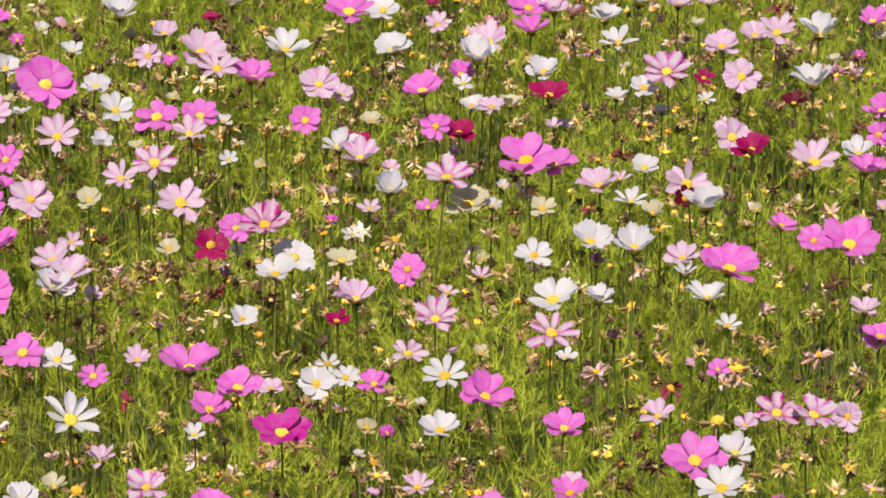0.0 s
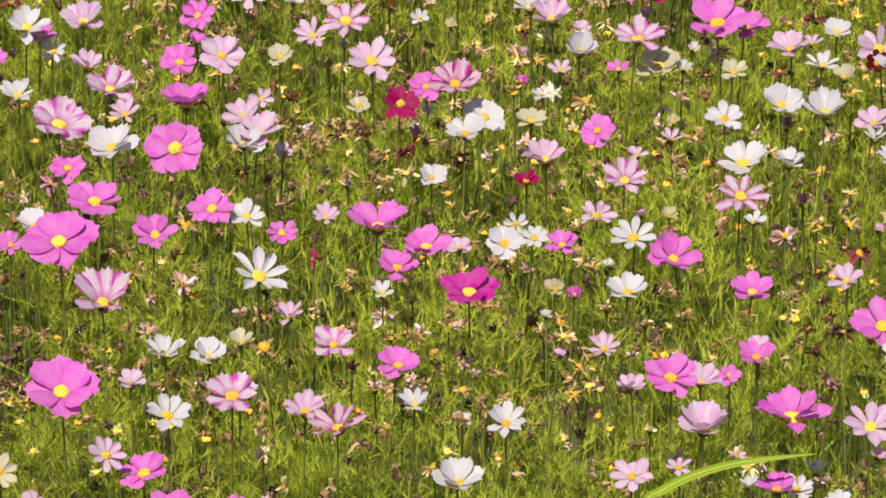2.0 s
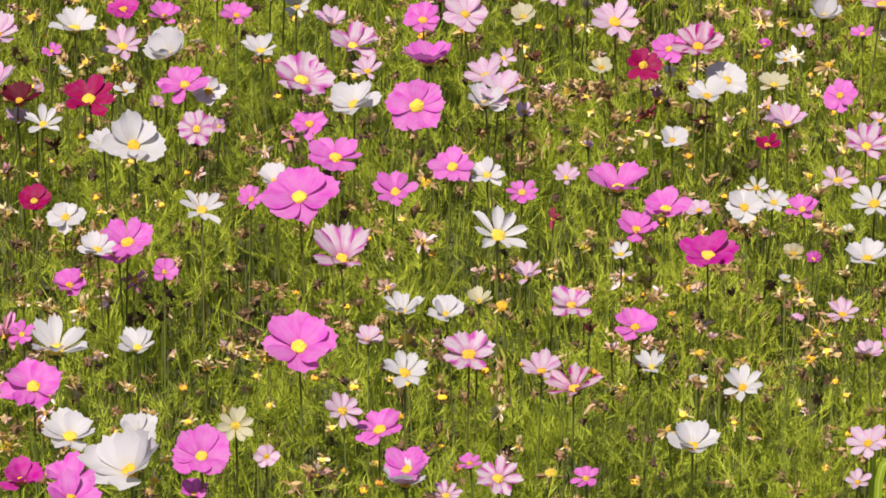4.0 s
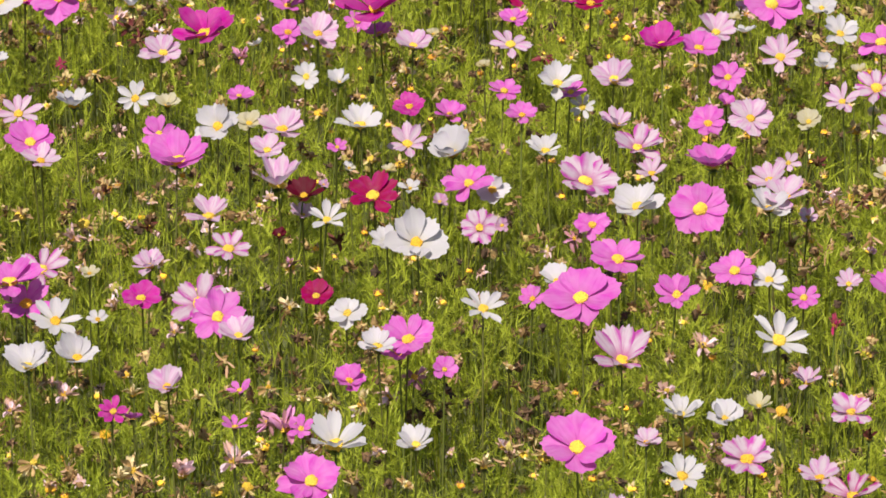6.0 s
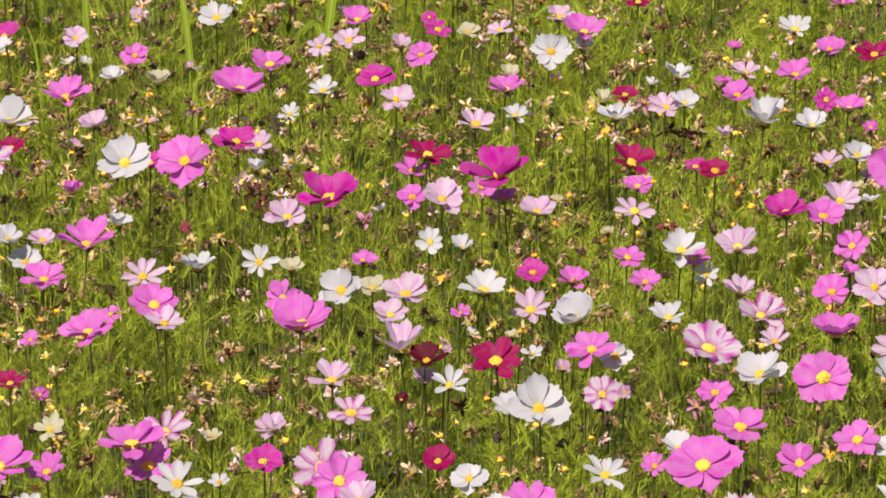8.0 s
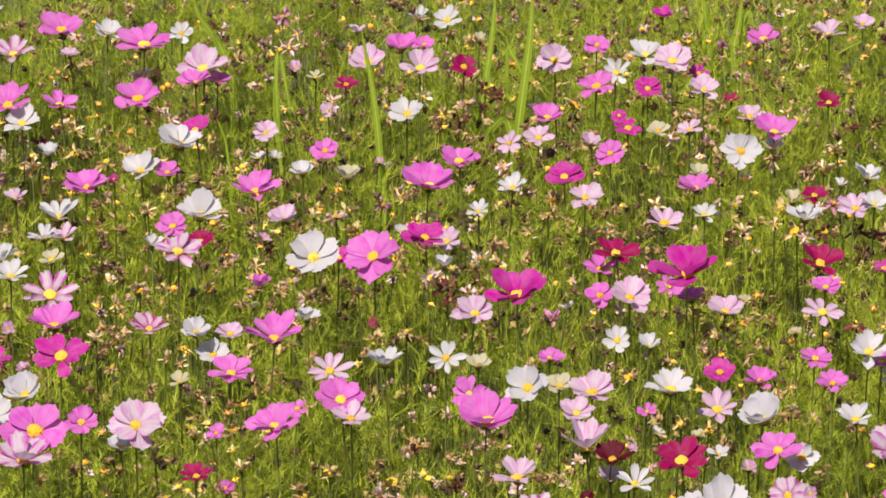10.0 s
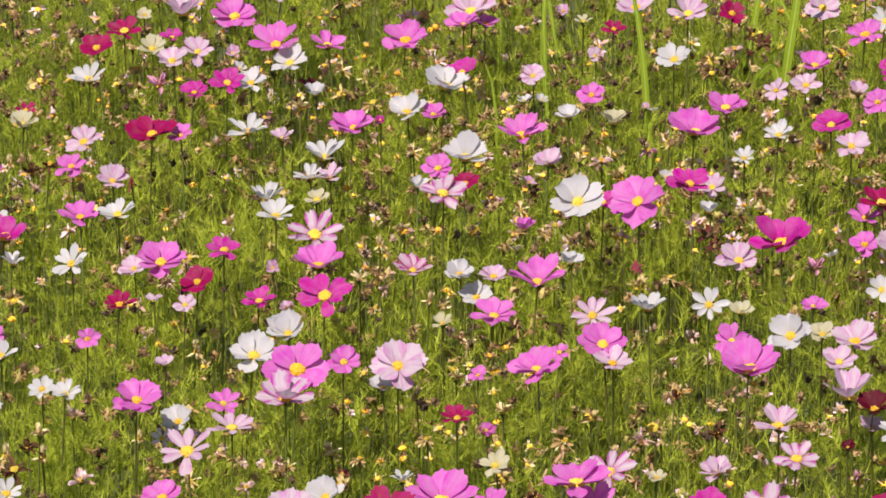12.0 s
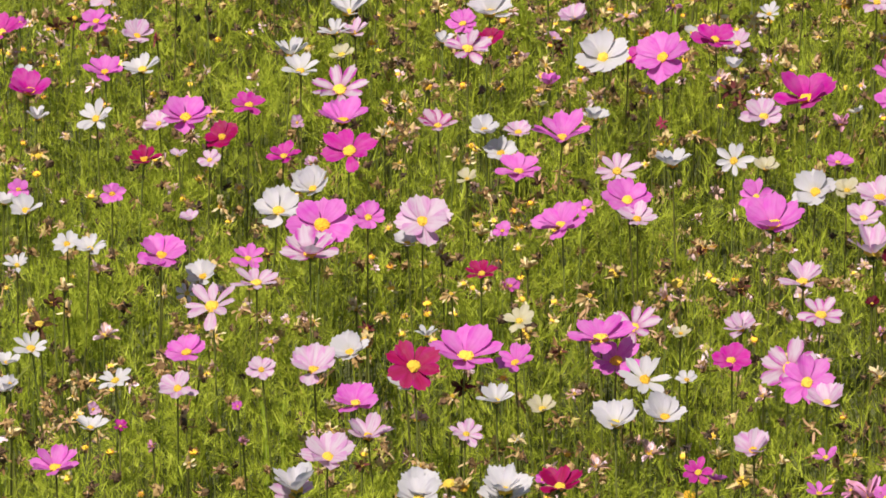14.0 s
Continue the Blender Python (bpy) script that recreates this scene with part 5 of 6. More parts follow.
withered("cream", 0.443, 5.763, 0.479, 25, 64, 3)
withered("cream", 0.018, 5.761, 0.474, 25, 64, 19)
withered("cream", -0.029, 5.856, 0.455, 24, 62, -21)
withered("cream", -0.769, 5.417, 0.488, 33, 78, -10)
withered("cream", -1.065, 5.222, 0.473, 30, 71, 7)
withered("cream", -1.081, 5.715, 0.449, 27, 60, 21)
withered("cream", -1.023, 5.631, 0.470, 25, 69, -5)
withered("cream", -0.986, 5.586, 0.486, 26, 71, -20)
withered("cream", -1.243, 5.673, 0.444, 29, 85, 11)
withered("cream", -1.183, 5.387, 0.469, 40, 72, -3)
withered("cream", -1.189, 5.347, 0.476, 29, 72, 19)
withered("cream", -1.100, 5.236, 0.460, 39, 70, 10)
withered("cream", -1.117, 5.238, 0.451, 30, 61, 23)
withered("cream", -0.852, 5.355, 0.486, 28, 63, 31)
withered("cream", -0.821, 5.322, 0.470, 24, 76, 20)
withered("cream", -0.795, 5.817, 0.451, 21, 64, 24)
withered("cream", -0.394, 5.308, 0.453, 26, 64, -2)
withered("cream", -0.226, 5.377, 0.450, 26, 70, 4)
withered("cream", -1.545, 7.054, 0.469, 42, 65, -7)
withered("cream", -1.476, 7.160, 0.462, 39, 85, 4)
withered("cream", -1.546, 6.850, 0.452, 30, 68, -2)
withered("cream", -2.313, 7.753, 0.445, 39, 66, 38)
withered("cream", -2.212, 7.592, 0.446, 39, 72, 6)
withered("cream", -0.987, 8.395, 0.431, 41, 62, 14)
withered("cream", -1.261, 7.851, 0.485, 33, 78, 18)
withered("cream", -1.062, 7.746, 0.457, 42, 78, 19)
withered("cream", -1.627, 6.201, 0.466, 30, 75, 14)
withered("cream", -1.696, 6.067, 0.470, 30, 75, 26)
withered("cream", -1.820, 6.526, 0.498, 29, 70, 11)
withered("cream", -2.321, 7.544, 0.441, 42, 71, 13)
withered("cream", -2.458, 6.423, 0.465, 24, 70, 12)
withered("cream", -2.049, 7.252, 0.478, 33, 57, 27)
withered("cream", -1.449, 7.423, 0.462, 25, 76, 18)
withered("cream", -1.052, 7.818, 0.471, 38, 69, -9)
withered("cream", -1.082, 7.352, 0.490, 28, 69, -2)
withered("cream", -1.136, 7.387, 0.463, 31, 67, 51)
withered("cream", -1.173, 8.264, 0.474, 29, 74, 17)
withered("cream", -1.967, 6.784, 0.484, 33, 63, 25)
withered("cream", -1.924, 6.609, 0.451, 23, 62, 11)
withered("cream", -1.836, 6.658, 0.446, 28, 54, -0)
withered("cream", -1.749, 6.474, 0.453, 30, 73, 33)
withered("cream", -1.733, 6.352, 0.451, 28, 74, 19)
withered("cream", -1.755, 6.226, 0.467, 31, 70, -4)
withered("cream", -1.093, 6.884, 0.464, 36, 68, -2)
withered("cream", -2.680, 7.759, 0.455, 29, 65, 6)
withered("cream", -2.188, 5.934, 0.442, 35, 72, 18)
withered("cream", -2.229, 5.908, 0.449, 36, 69, 11)
withered("cream", -2.185, 5.920, 0.481, 30, 59, 17)
withered("cream", -2.062, 5.964, 0.470, 27, 74, 27)
withered("cream", -1.801, 5.978, 0.472, 31, 63, 19)
withered("cream", -1.798, 6.098, 0.420, 27, 82, 2)
withered("cream", -1.870, 6.012, 0.433, 22, 71, 9)
withered("cream", -1.960, 5.868, 0.457, 32, 74, 20)
withered("cream", -1.923, 5.697, 0.471, 27, 77, 22)
withered("cream", -1.577, 5.505, 0.462, 29, 71, 21)
withered("cream", -2.064, 5.613, 0.460, 26, 65, 31)
withered("cream", -2.084, 5.443, 0.471, 29, 65, 33)
withered("cream", -1.611, 5.769, 0.449, 29, 63, 35)
withered("cream", -0.388, 5.817, 0.466, 25, 67, 7)
withered("cream", -0.274, 5.917, 0.439, 30, 73, 25)
withered("cream", -0.108, 5.798, 0.444, 28, 79, -3)
withered("cream", -0.146, 5.554, 0.465, 24, 69, -3)
withered("cream", 0.025, 5.438, 0.475, 21, 72, -19)
withered("cream", -2.240, 7.638, 0.471, 35, 62, 26)
withered("cream", -2.660, 7.719, 0.433, 34, 74, 24)
withered("cream", -2.576, 7.472, 0.459, 31, 69, 15)
withered("cream", -1.822, 7.046, 0.469, 31, 63, -4)
withered("cream", -1.765, 6.960, 0.460, 29, 74, 8)
withered("cream", -1.797, 7.311, 0.469, 26, 56, 24)
withered("cream", -0.950, 5.632, 0.466, 41, 69, 10)
withered("cream", -1.300, 5.379, 0.476, 40, 64, 20)


# ---- tall grass ----
def blade(parent, points, width):
    """A long folded grass leaf through the points, tapering to its tip."""
    bm = bmesh.new()
    pts = [Vector(p) for p in points]
    rows, spine, steps = [], [], 22
    for j in range(steps + 1):
        s = j / steps * (len(pts) - 1)
        k = min(int(s), len(pts) - 2)
        u = s - k
        p0, p1, p2, p3 = pts[max(k - 1, 0)], pts[k], pts[k + 1], pts[min(k + 2, len(pts) - 1)]
        at = 0.5 * (2 * p1 + (p2 - p0) * u + (2 * p0 - 5 * p1 + 4 * p2 - p3) * u * u + (3 * p1 - p0 - 3 * p2 + p3) * u ** 3)
        w = width * (0.55 + 0.45 * math.sin(min(1, j / steps * 1.6) * math.pi / 2)) * (1 - (j / steps) ** 4 * 0.95)
        run = (p2 - p1).normalized()
        side = (run.cross(Vector((0, 1, 0))) + Vector((0, 0.25, 0))).normalized()
        ridge = at + Vector((0, 0.25 * w, 0))
        spine.append((ridge - side * w * 0.16, ridge + side * w * 0.16))
        rows.append([bm.verts.new(at - side * w), bm.verts.new(at + Vector((0, 0.25 * w, 0))), bm.verts.new(at + side * w)])
    for a, b in zip(rows, rows[1:]):
        bm.faces.new((a[0], a[1], b[1], b[0])), bm.faces.new((a[1], a[2], b[2], b[1]))
    leaf = part("leaf", mesh_of("blade", bm, WIDE_BLADE), parent, Matrix())
    bm = bmesh.new()
    edges = [[bm.verts.new(p + Vector((0, -0.0012, 0))) for p in pair] for pair in spine]
    for a, b in zip(edges, edges[1:]):
        bm.faces.new((a[0], a[1], b[1], b[0]))
    part("midrib", mesh_of("midrib", bm, MIDRIB), leaf, Matrix())


def tall_blade(x, y, width, points):
    """One leaf of tall grass, from its foot on the ground."""
    root = tagged(new("grass_blade"), "tall broad bright green grass blade among flowers", "grass blade", group="tall grass in the field")
    root.location = (x, y, 0)
    blade(root, points, width)


tall_blade(-1.777, 7.715, 0.0069, ((0.000, 0.010, 0.000), (0.000, 0.005, 0.210), (0.000, 0.000, 0.330), (-0.002, -0.000, 0.378), (-0.008, -0.000, 0.443), (-0.013, 0.000, 0.502), (-0.023, 0.000, 0.578), (-0.032, 0.000, 0.625), (-0.038, 0.000, 0.660)))
tall_blade(-1.628, 8.017, 0.0086, ((0.000, 0.010, 0.000), (0.000, 0.005, 0.210), (0.000, 0.000, 0.330), (0.007, 0.000, 0.385), (0.019, 0.000, 0.484), (0.029, 0.000, 0.563), (0.033, 0.000, 0.622), (0.036, 0.000, 0.671)))
tall_blade(-1.727, 8.165, 0.0068, ((0.000, 0.010, 0.000), (0.000, 0.005, 0.210), (0.000, 0.000, 0.330), (0.010, 0.000, 0.376), (0.023, 0.000, 0.457), (0.033, 0.000, 0.528), (0.038, 0.000, 0.578), (0.040, 0.000, 0.617)))
tall_blade(-1.702, 8.337, 0.0039, ((0.000, 0.010, 0.000), (0.000, 0.005, 0.340), (0.000, 0.000, 0.460), (0.007, 0.000, 0.458), (0.017, 0.000, 0.441), (0.027, 0.000, 0.419), (0.036, 0.000, 0.389)))
tall_blade(-1.611, 7.934, 0.0085, ((0.000, 0.010, 0.000), (0.000, 0.005, 0.300), (0.000, 0.000, 0.420), (-0.010, 0.000, 0.459), (-0.029, 0.000, 0.448), (-0.048, 0.000, 0.417), (-0.064, 0.000, 0.389)))
tall_blade(-2.001, 7.915, 0.0043, ((0.000, 0.010, 0.000), (0.000, 0.005, 0.210), (0.000, 0.000, 0.330), (-0.003, 0.000, 0.382), (-0.006, 0.000, 0.451), (-0.008, -0.000, 0.520), (-0.003, 0.000, 0.557), (0.005, -0.000, 0.520), (0.010, 0.000, 0.491), (0.014, 0.000, 0.462), (0.015, 0.000, 0.428)))
tall_blade(-1.999, 7.925, 0.0038, ((0.000, 0.010, 0.000), (0.000, 0.005, 0.210), (0.000, 0.000, 0.330), (-0.004, 0.000, 0.359), (-0.011, 0.000, 0.394), (-0.016, 0.000, 0.438), (-0.017, 0.000, 0.507)))
tall_blade(-1.381, 8.545, 0.0090, ((0.000, 0.010, 0.000), (0.000, 0.005, 0.280), (0.000, 0.000, 0.400), (-0.002, 0.000, 0.431), (-0.005, 0.000, 0.462), (-0.008, 0.000, 0.493), (-0.011, 0.000, 0.523)))
tall_blade(-1.354, 8.664, 0.0081, ((0.000, 0.010, 0.000), (0.000, 0.005, 0.280), (0.000, 0.000, 0.400), (0.004, 0.000, 0.426), (0.008, 0.000, 0.453), (0.013, 0.000, 0.495)))
tall_blade(-1.343, 8.669, 0.0030, ((0.000, 0.010, 0.000), (0.000, 0.005, 0.300), (0.000, 0.000, 0.420), (0.006, 0.000, 0.452), (0.013, 0.000, 0.465), (0.019, 0.000, 0.454), (0.023, 0.000, 0.419)))
tall_blade(-1.140, 8.450, 0.0016, ((0.000, 0.010, 0.000), (0.000, 0.005, 0.320), (0.000, 0.000, 0.440), (0.006, 0.000, 0.461), (0.039, 0.000, 0.481), (0.078, 0.000, 0.505), (0.102, 0.000, 0.517)))
tall_blade(-2.169, 8.238, 0.0089, ((0.000, 0.010, 0.000), (0.000, 0.005, 0.300), (0.000, 0.000, 0.420), (-0.010, 0.000, 0.442), (-0.024, 0.000, 0.470), (-0.044, 0.000, 0.499), (-0.061, 0.000, 0.523), (-0.068, 0.000, 0.548)))
tall_blade(-2.030, 7.687, 0.0032, ((0.000, 0.010, 0.000), (0.000, 0.005, 0.280), (0.000, 0.000, 0.400), (-0.003, 0.000, 0.434), (-0.009, 0.000, 0.472), (-0.022, 0.000, 0.505)))
tall_blade(-1.262, 7.953, 0.0024, ((0.000, 0.010, 0.000), (0.000, 0.005, 0.330), (0.000, 0.000, 0.450), (0.003, 0.000, 0.475), (0.017, -0.000, 0.493), (0.033, 0.000, 0.500), (0.055, 0.000, 0.501), (0.073, 0.000, 0.494)))
tall_blade(0.011, 5.266, 0.0039, ((0.000, 0.010, 0.000), (0.000, 0.005, 0.340), (0.000, 0.000, 0.460), (0.000, 0.000, 0.481), (0.002, 0.000, 0.502), (0.007, 0.000, 0.521)))
tall_blade(0.019, 5.163, 0.0057, ((0.000, 0.010, 0.000), (0.000, 0.005, 0.380), (0.000, 0.000, 0.500), (0.019, 0.000, 0.522), (0.050, 0.000, 0.540), (0.093, 0.000, 0.555), (0.143, 0.000, 0.564), (0.190, 0.000, 0.570)))
tall_blade(-1.849, 5.735, 0.0043, ((0.000, 0.010, 0.000), (0.000, 0.005, 0.260), (0.000, 0.000, 0.380), (-0.001, 0.000, 0.403), (-0.005, 0.000, 0.426), (-0.011, 0.000, 0.445)))
tall_blade(-1.843, 5.786, 0.0036, ((0.000, 0.010, 0.000), (0.000, 0.005, 0.260), (0.000, 0.000, 0.380), (0.002, 0.000, 0.400), (0.004, 0.000, 0.420)))

# ---- low growth: one sheet of each kind ----
green = np.random.default_rng(4)


def strips(name, base, way, bend, length, width, material, label, category):
    """Many narrow leaves as one mesh: each has a foot, a bent middle and a pointed tip."""
    n = len(base)
    spin = green.uniform(0, 2 * np.pi, n)
    side = np.stack([np.cos(spin), np.sin(spin), 0 * spin], 1) * width[:, None]
    middle = base + way * (length * 0.55)[:, None]
    tip = base + (way + bend) * length[:, None]
    verts = np.stack([base - side * 0.7, base + side * 0.7, middle + side, middle - side, tip], 1).reshape(-1, 3)
    first = np.arange(n) * 5
    quads = np.stack([first, first + 1, first + 2, first + 3], 1)
    tris = np.stack([first + 3, first + 2, first + 4], 1)
    loops = np.concatenate([quads, tris], 1).reshape(-1)
    starts = (np.arange(n)[:, None] * 7 + np.array([0, 4])).reshape(-1)
    data = bpy.data.meshes.new(name)
    data.vertices.add(n * 5), data.loops.add(n * 7), data.polygons.add(n * 2)
    data.vertices.foreach_set("co", verts.astype(np.float32).reshape(-1))
    data.loops.foreach_set("vertex_index", loops.astype(np.int32))
    data.polygons.foreach_set("loop_start", starts.astype(np.int32))
    data.update(calc_edges=True)
    data.materials.append(material)
    return tagged(new(name, data), label, category, kind="stuff")


def threads(name, base, way, length, width, material, label, category):
    """Many thread-like leaflets as one mesh: each broadest at its foot and pointed at its tip."""
    n = len(base)
    spin = green.uniform(0, 2 * np.pi, n)
    side = np.stack([np.cos(spin), np.sin(spin), 0 * spin], 1) * width[:, None]
    verts = np.stack([base - side, base + side, base + way * length[:, None]], 1).reshape(-1, 3)
    data = bpy.data.meshes.new(name)
    data.vertices.add(n * 3), data.loops.add(n * 3), data.polygons.add(n)
    data.vertices.foreach_set("co", verts.astype(np.float32).reshape(-1))
    data.loops.foreach_set("vertex_index", np.arange(n * 3, dtype=np.int32))
    data.polygons.foreach_set("loop_start", np.arange(n, dtype=np.int32) * 3)
    data.update(calc_edges=True)
    data.materials.append(material)
    return tagged(new(name, data), label, category, kind="stuff")


def ribbons(name, base, way, length, width, curl, material, label, category):
    """Many short blunt petals as one mesh, each rolled along its length."""
    n, rows = len(base), 4
    side = unit(np.cross(way, green.normal(0, 1, way.shape)))
    up = np.cross(side, way)
    at, verts = base.copy(), []
    for j, share in enumerate((0.45, 1.0, 0.95, 0.5)):
        verts += [at - side * (width * share)[:, None], at + side * (width * share)[:, None]]
        turn = (curl * (j + 0.5) / rows)[:, None]
        at = at + (way * np.cos(turn) + up * np.sin(turn)) * (length / (rows - 1))[:, None]
    verts = np.stack(verts, 1).reshape(-1, 3)
    one = np.array([(2 * j, 2 * j + 1, 2 * j + 3, 2 * j + 2) for j in range(rows - 1)])
    quads = (np.arange(n)[:, None, None] * 2 * rows + one[None]).reshape(-1, 4)
    data = bpy.data.meshes.new(name)
    data.from_pydata(verts.tolist(), [], quads.tolist())
    data.materials.append(material)
    for face in data.polygons:
        face.use_smooth = True
    return tagged(new(name, data), label, category, kind="stuff")


def spread(n, near=4.95, far=9.5, right=-6.4, left=22.4):
    """Places over the field, a wide wedge before the stand, in drifts."""
    r = np.sqrt(green.uniform(near ** 2, far ** 2, n))
    a = green.uniform(radians(right), radians(left), n)
    return np.stack([-r * np.sin(a), r * np.cos(a), np.zeros(n)], 1)


def unit(v):
    return v / np.linalg.norm(v, axis=1)[:, None]


swells = [(green.uniform(0, 6.28), 6.28 / green.uniform(0.09, 0.45), green.uniform(0, 6.28)) for _ in range(16)]


def canopy(p):
    """How high the growth stands: tussocks and hollows of all sizes from a hand's width up."""
    high = np.zeros(len(p))
    for a, k, start in swells:
        high += np.sin((p[:, 0] * np.cos(a) + p[:, 1] * np.sin(a)) * k + start)
    return np.minimum(0.376 + 0.034 * high, 0.43)


foot = spread(34000)
tall = canopy(foot) * green.uniform(0.40, 0.98, len(foot))
foot[:, 2] = np.maximum(0.0, tall - green.uniform(0.04, 0.13, len(foot)))
aim = unit(np.stack([green.normal(0, 0.26, len(foot)), green.normal(0, 0.26, len(foot)), np.ones(len(foot))], 1))
strips("grass", foot, aim, green.normal(0, 0.14, (len(foot), 3)), tall - foot[:, 2], green.uniform(0.0009, 0.0022, len(foot)), BLADES,
       "dense thin upright green stems and grass", "grass")

# thinner growth all round, where the field goes on
edge = np.stack([green.uniform(-12, 8, 52000), green.uniform(-5, 15, 52000), np.zeros(52000)], 1)
away, round_by = np.hypot(edge[:, 0], edge[:, 1]), np.degrees(np.arctan2(-edge[:, 0], edge[:, 1]))
edge = edge[(away < 5.0) | (away > 9.4) | (round_by < -6.2) | (round_by > 22.2)]
rise = green.uniform(0.22, 0.42, len(edge))
edge[:, 2] = rise * 0.25
aim = unit(np.stack([green.normal(0, 0.4, len(edge)), green.normal(0, 0.4, len(edge)), np.ones(len(edge))], 1))
strips("field_edge_grass", edge, aim, green.normal(0, 0.16, (len(edge), 3)), rise * 0.75, green.uniform(0.003, 0.006, len(edge)), BLADES,
       "thin green growth round the flower field", "grass")

# each leaf a frond: a bent spine with thread-like leaflets on both sides of it, in one plane
tuft = spread(12000)
node = np.repeat(tuft, 5, 0) + green.normal(0, 0.030, (60000, 3)) * np.array([1, 1, 0])
node[:, 2] = canopy(node) * green.uniform(0.70, 1.06, len(node))
spine = unit(np.stack([green.normal(0, 0.7, len(node)), green.normal(0, 0.7, len(node)), green.uniform(0.0, 1.3, len(node))], 1))
across = unit(np.cross(spine, green.normal(0, 1, spine.shape)))
reach = green.uniform(0.030, 0.060, len(node))
per = 23
step = np.linspace(0.0, 1.0, per)[None, :, None]
root_at = node[:, None] + (spine[:, None] * step + across[:, None] * 0.25 * step ** 2) * reach[:, None, None]
flank = np.where(np.arange(per) % 6 == 0, 0.0, np.where(np.arange(per) % 2 == 0, 1.0, -1.0))[None, :, None]
fan = unit((spine[:, None] + across[:, None] * (0.35 * step + flank * green.uniform(0.5, 1.1, (len(node), per, 1))) + green.normal(0, 0.18, (len(node), per, 3))).reshape(-1, 3))
long = (reach[:, None] * (0.55 - 0.25 * step[0, :, 0][None]) * green.uniform(0.6, 1.25, (len(node), per))).reshape(-1)
root_at = root_at.reshape(-1, 3)
threads("feathery_foliage", root_at, fan, long, green.uniform(0.0005, 0.0010, len(root_at)), THREADS,
        "feathery thread-like green cosmos leaves", "foliage")


def blobs(name, centres, size, material, label, category, fine=False):
    """Many small knobbly seed heads as one mesh."""
    bm = bmesh.new()
    bmesh.ops.create_icosphere(bm, subdivisions=2 if fine else 1, radius=1.0)
    ball = np.array([v.co for v in bm.verts])
    faces = np.array([[v.index for v in f.verts] for f in bm.faces])
    bm.free()
    n, k = len(centres), len(ball)
    shape = ball[None] * green.uniform(0.84 if fine else 0.45, 1.16 if fine else 1.5, (n, k, 1)) * np.stack([size, size, size * (green.uniform(0.55, 0.85, n) if fine else green.uniform(0.8, 1.6, n))], 1)[:, None, :]
    verts = (centres[:, None, :] + shape).reshape(-1, 3)
    tris = (np.arange(n)[:, None, None] * k + faces[None]).reshape(-1, 3)
    data = bpy.data.meshes.new(name)
    data.from_pydata(verts.tolist(), [], tris.tolist())
    data.materials.append(material)
    return tagged(new(name, data), label, category, kind="stuff")


heads = {}


def spent(tone, x, y, z, width):
    """A small spent head among the leaves; all of one tone are joined further down."""
    heads.setdefault(tone, []).append((x, y, z, width / 2000))


spent("cream", -0.639, 7.651, 0.471, 39)
spent("cream", -0.680, 7.659, 0.457, 27)
spent("cream", -0.566, 7.494, 0.495, 26)
spent("yellow", -0.427, 7.567, 0.419, 19)
spent("yellow", -0.535, 7.404, 0.449, 19)
spent("cream", -0.392, 7.389, 0.451, 22)
spent("white", -0.362, 7.223, 0.483, 39)
spent("cream", -0.339, 7.266, 0.464, 31)
spent("maroon", -0.528, 7.250, 0.491, 34)
spent("crimson", -0.494, 6.963, 0.452, 25)
spent("cream", -0.324, 7.001, 0.477, 33)
spent("blush", -0.300, 7.028, 0.455, 23)
spent("cream", -0.171, 7.579, 0.458, 39)
spent("yellow", -0.198, 7.395, 0.469, 14)
spent("blush", -0.012, 7.221, 0.501, 39)
spent("cream", 0.005, 7.428, 0.444, 23)
spent("cream", 0.196, 7.442, 0.477, 49)
spent("blush", 0.195, 7.412, 0.473, 40)
spent("maroon", -0.070, 7.136, 0.454, 22)
spent("maroon", -0.118, 7.245, 0.440, 22)
spent("blush", -0.072, 7.376, 0.464, 31)
spent("cream", 0.098, 7.244, 0.478, 34)
spent("cream", -0.044, 7.003, 0.480, 38)
spent("yellow", -0.049, 7.103, 0.461, 13)
spent("pink", 0.075, 7.499, 0.488, 49)
spent("crimson", 0.211, 7.681, 0.450, 36)
spent("cream", -0.040, 6.896, 0.473, 32)
spent("yellow", -0.212, 6.953, 0.455, 18)
spent("white", 0.272, 7.271, 0.493, 25)
spent("blush", 0.486, 7.496, 0.430, 32)
spent("cream", 0.513, 7.444, 0.463, 31)
spent("yellow", 0.364, 6.951, 0.490, 16)
spent("pink", 0.593, 7.295, 0.475, 48)
spent("cream", 0.558, 7.266, 0.435, 31)
spent("maroon", 0.610, 7.070, 0.465, 30)
spent("crimson", 0.527, 7.733, 0.443, 36)
spent("maroon", 0.262, 7.072, 0.449, 22)
spent("maroon", 0.257, 6.929, 0.471, 37)
spent("yellow", 0.321, 6.913, 0.482, 23)
spent("blush", 0.412, 7.091, 0.468, 25)
spent("yellow", 0.564, 7.001, 0.451, 18)
spent("maroon", -0.596, 6.559, 0.470, 31)
spent("maroon", -0.471, 6.596, 0.461, 31)
spent("maroon", -0.511, 6.849, 0.451, 24)
spent("cream", -0.413, 6.744, 0.458, 29)
spent("maroon", -0.399, 6.431, 0.468, 35)
spent("maroon", -0.359, 6.402, 0.483, 23)
spent("blush", -0.442, 6.448, 0.470, 31)
spent("maroon", -0.229, 6.353, 0.465, 30)
spent("maroon", -0.517, 6.271, 0.472, 30)
spent("cream", -0.327, 6.273, 0.463, 37)
spent("cream", -0.299, 6.304, 0.463, 37)
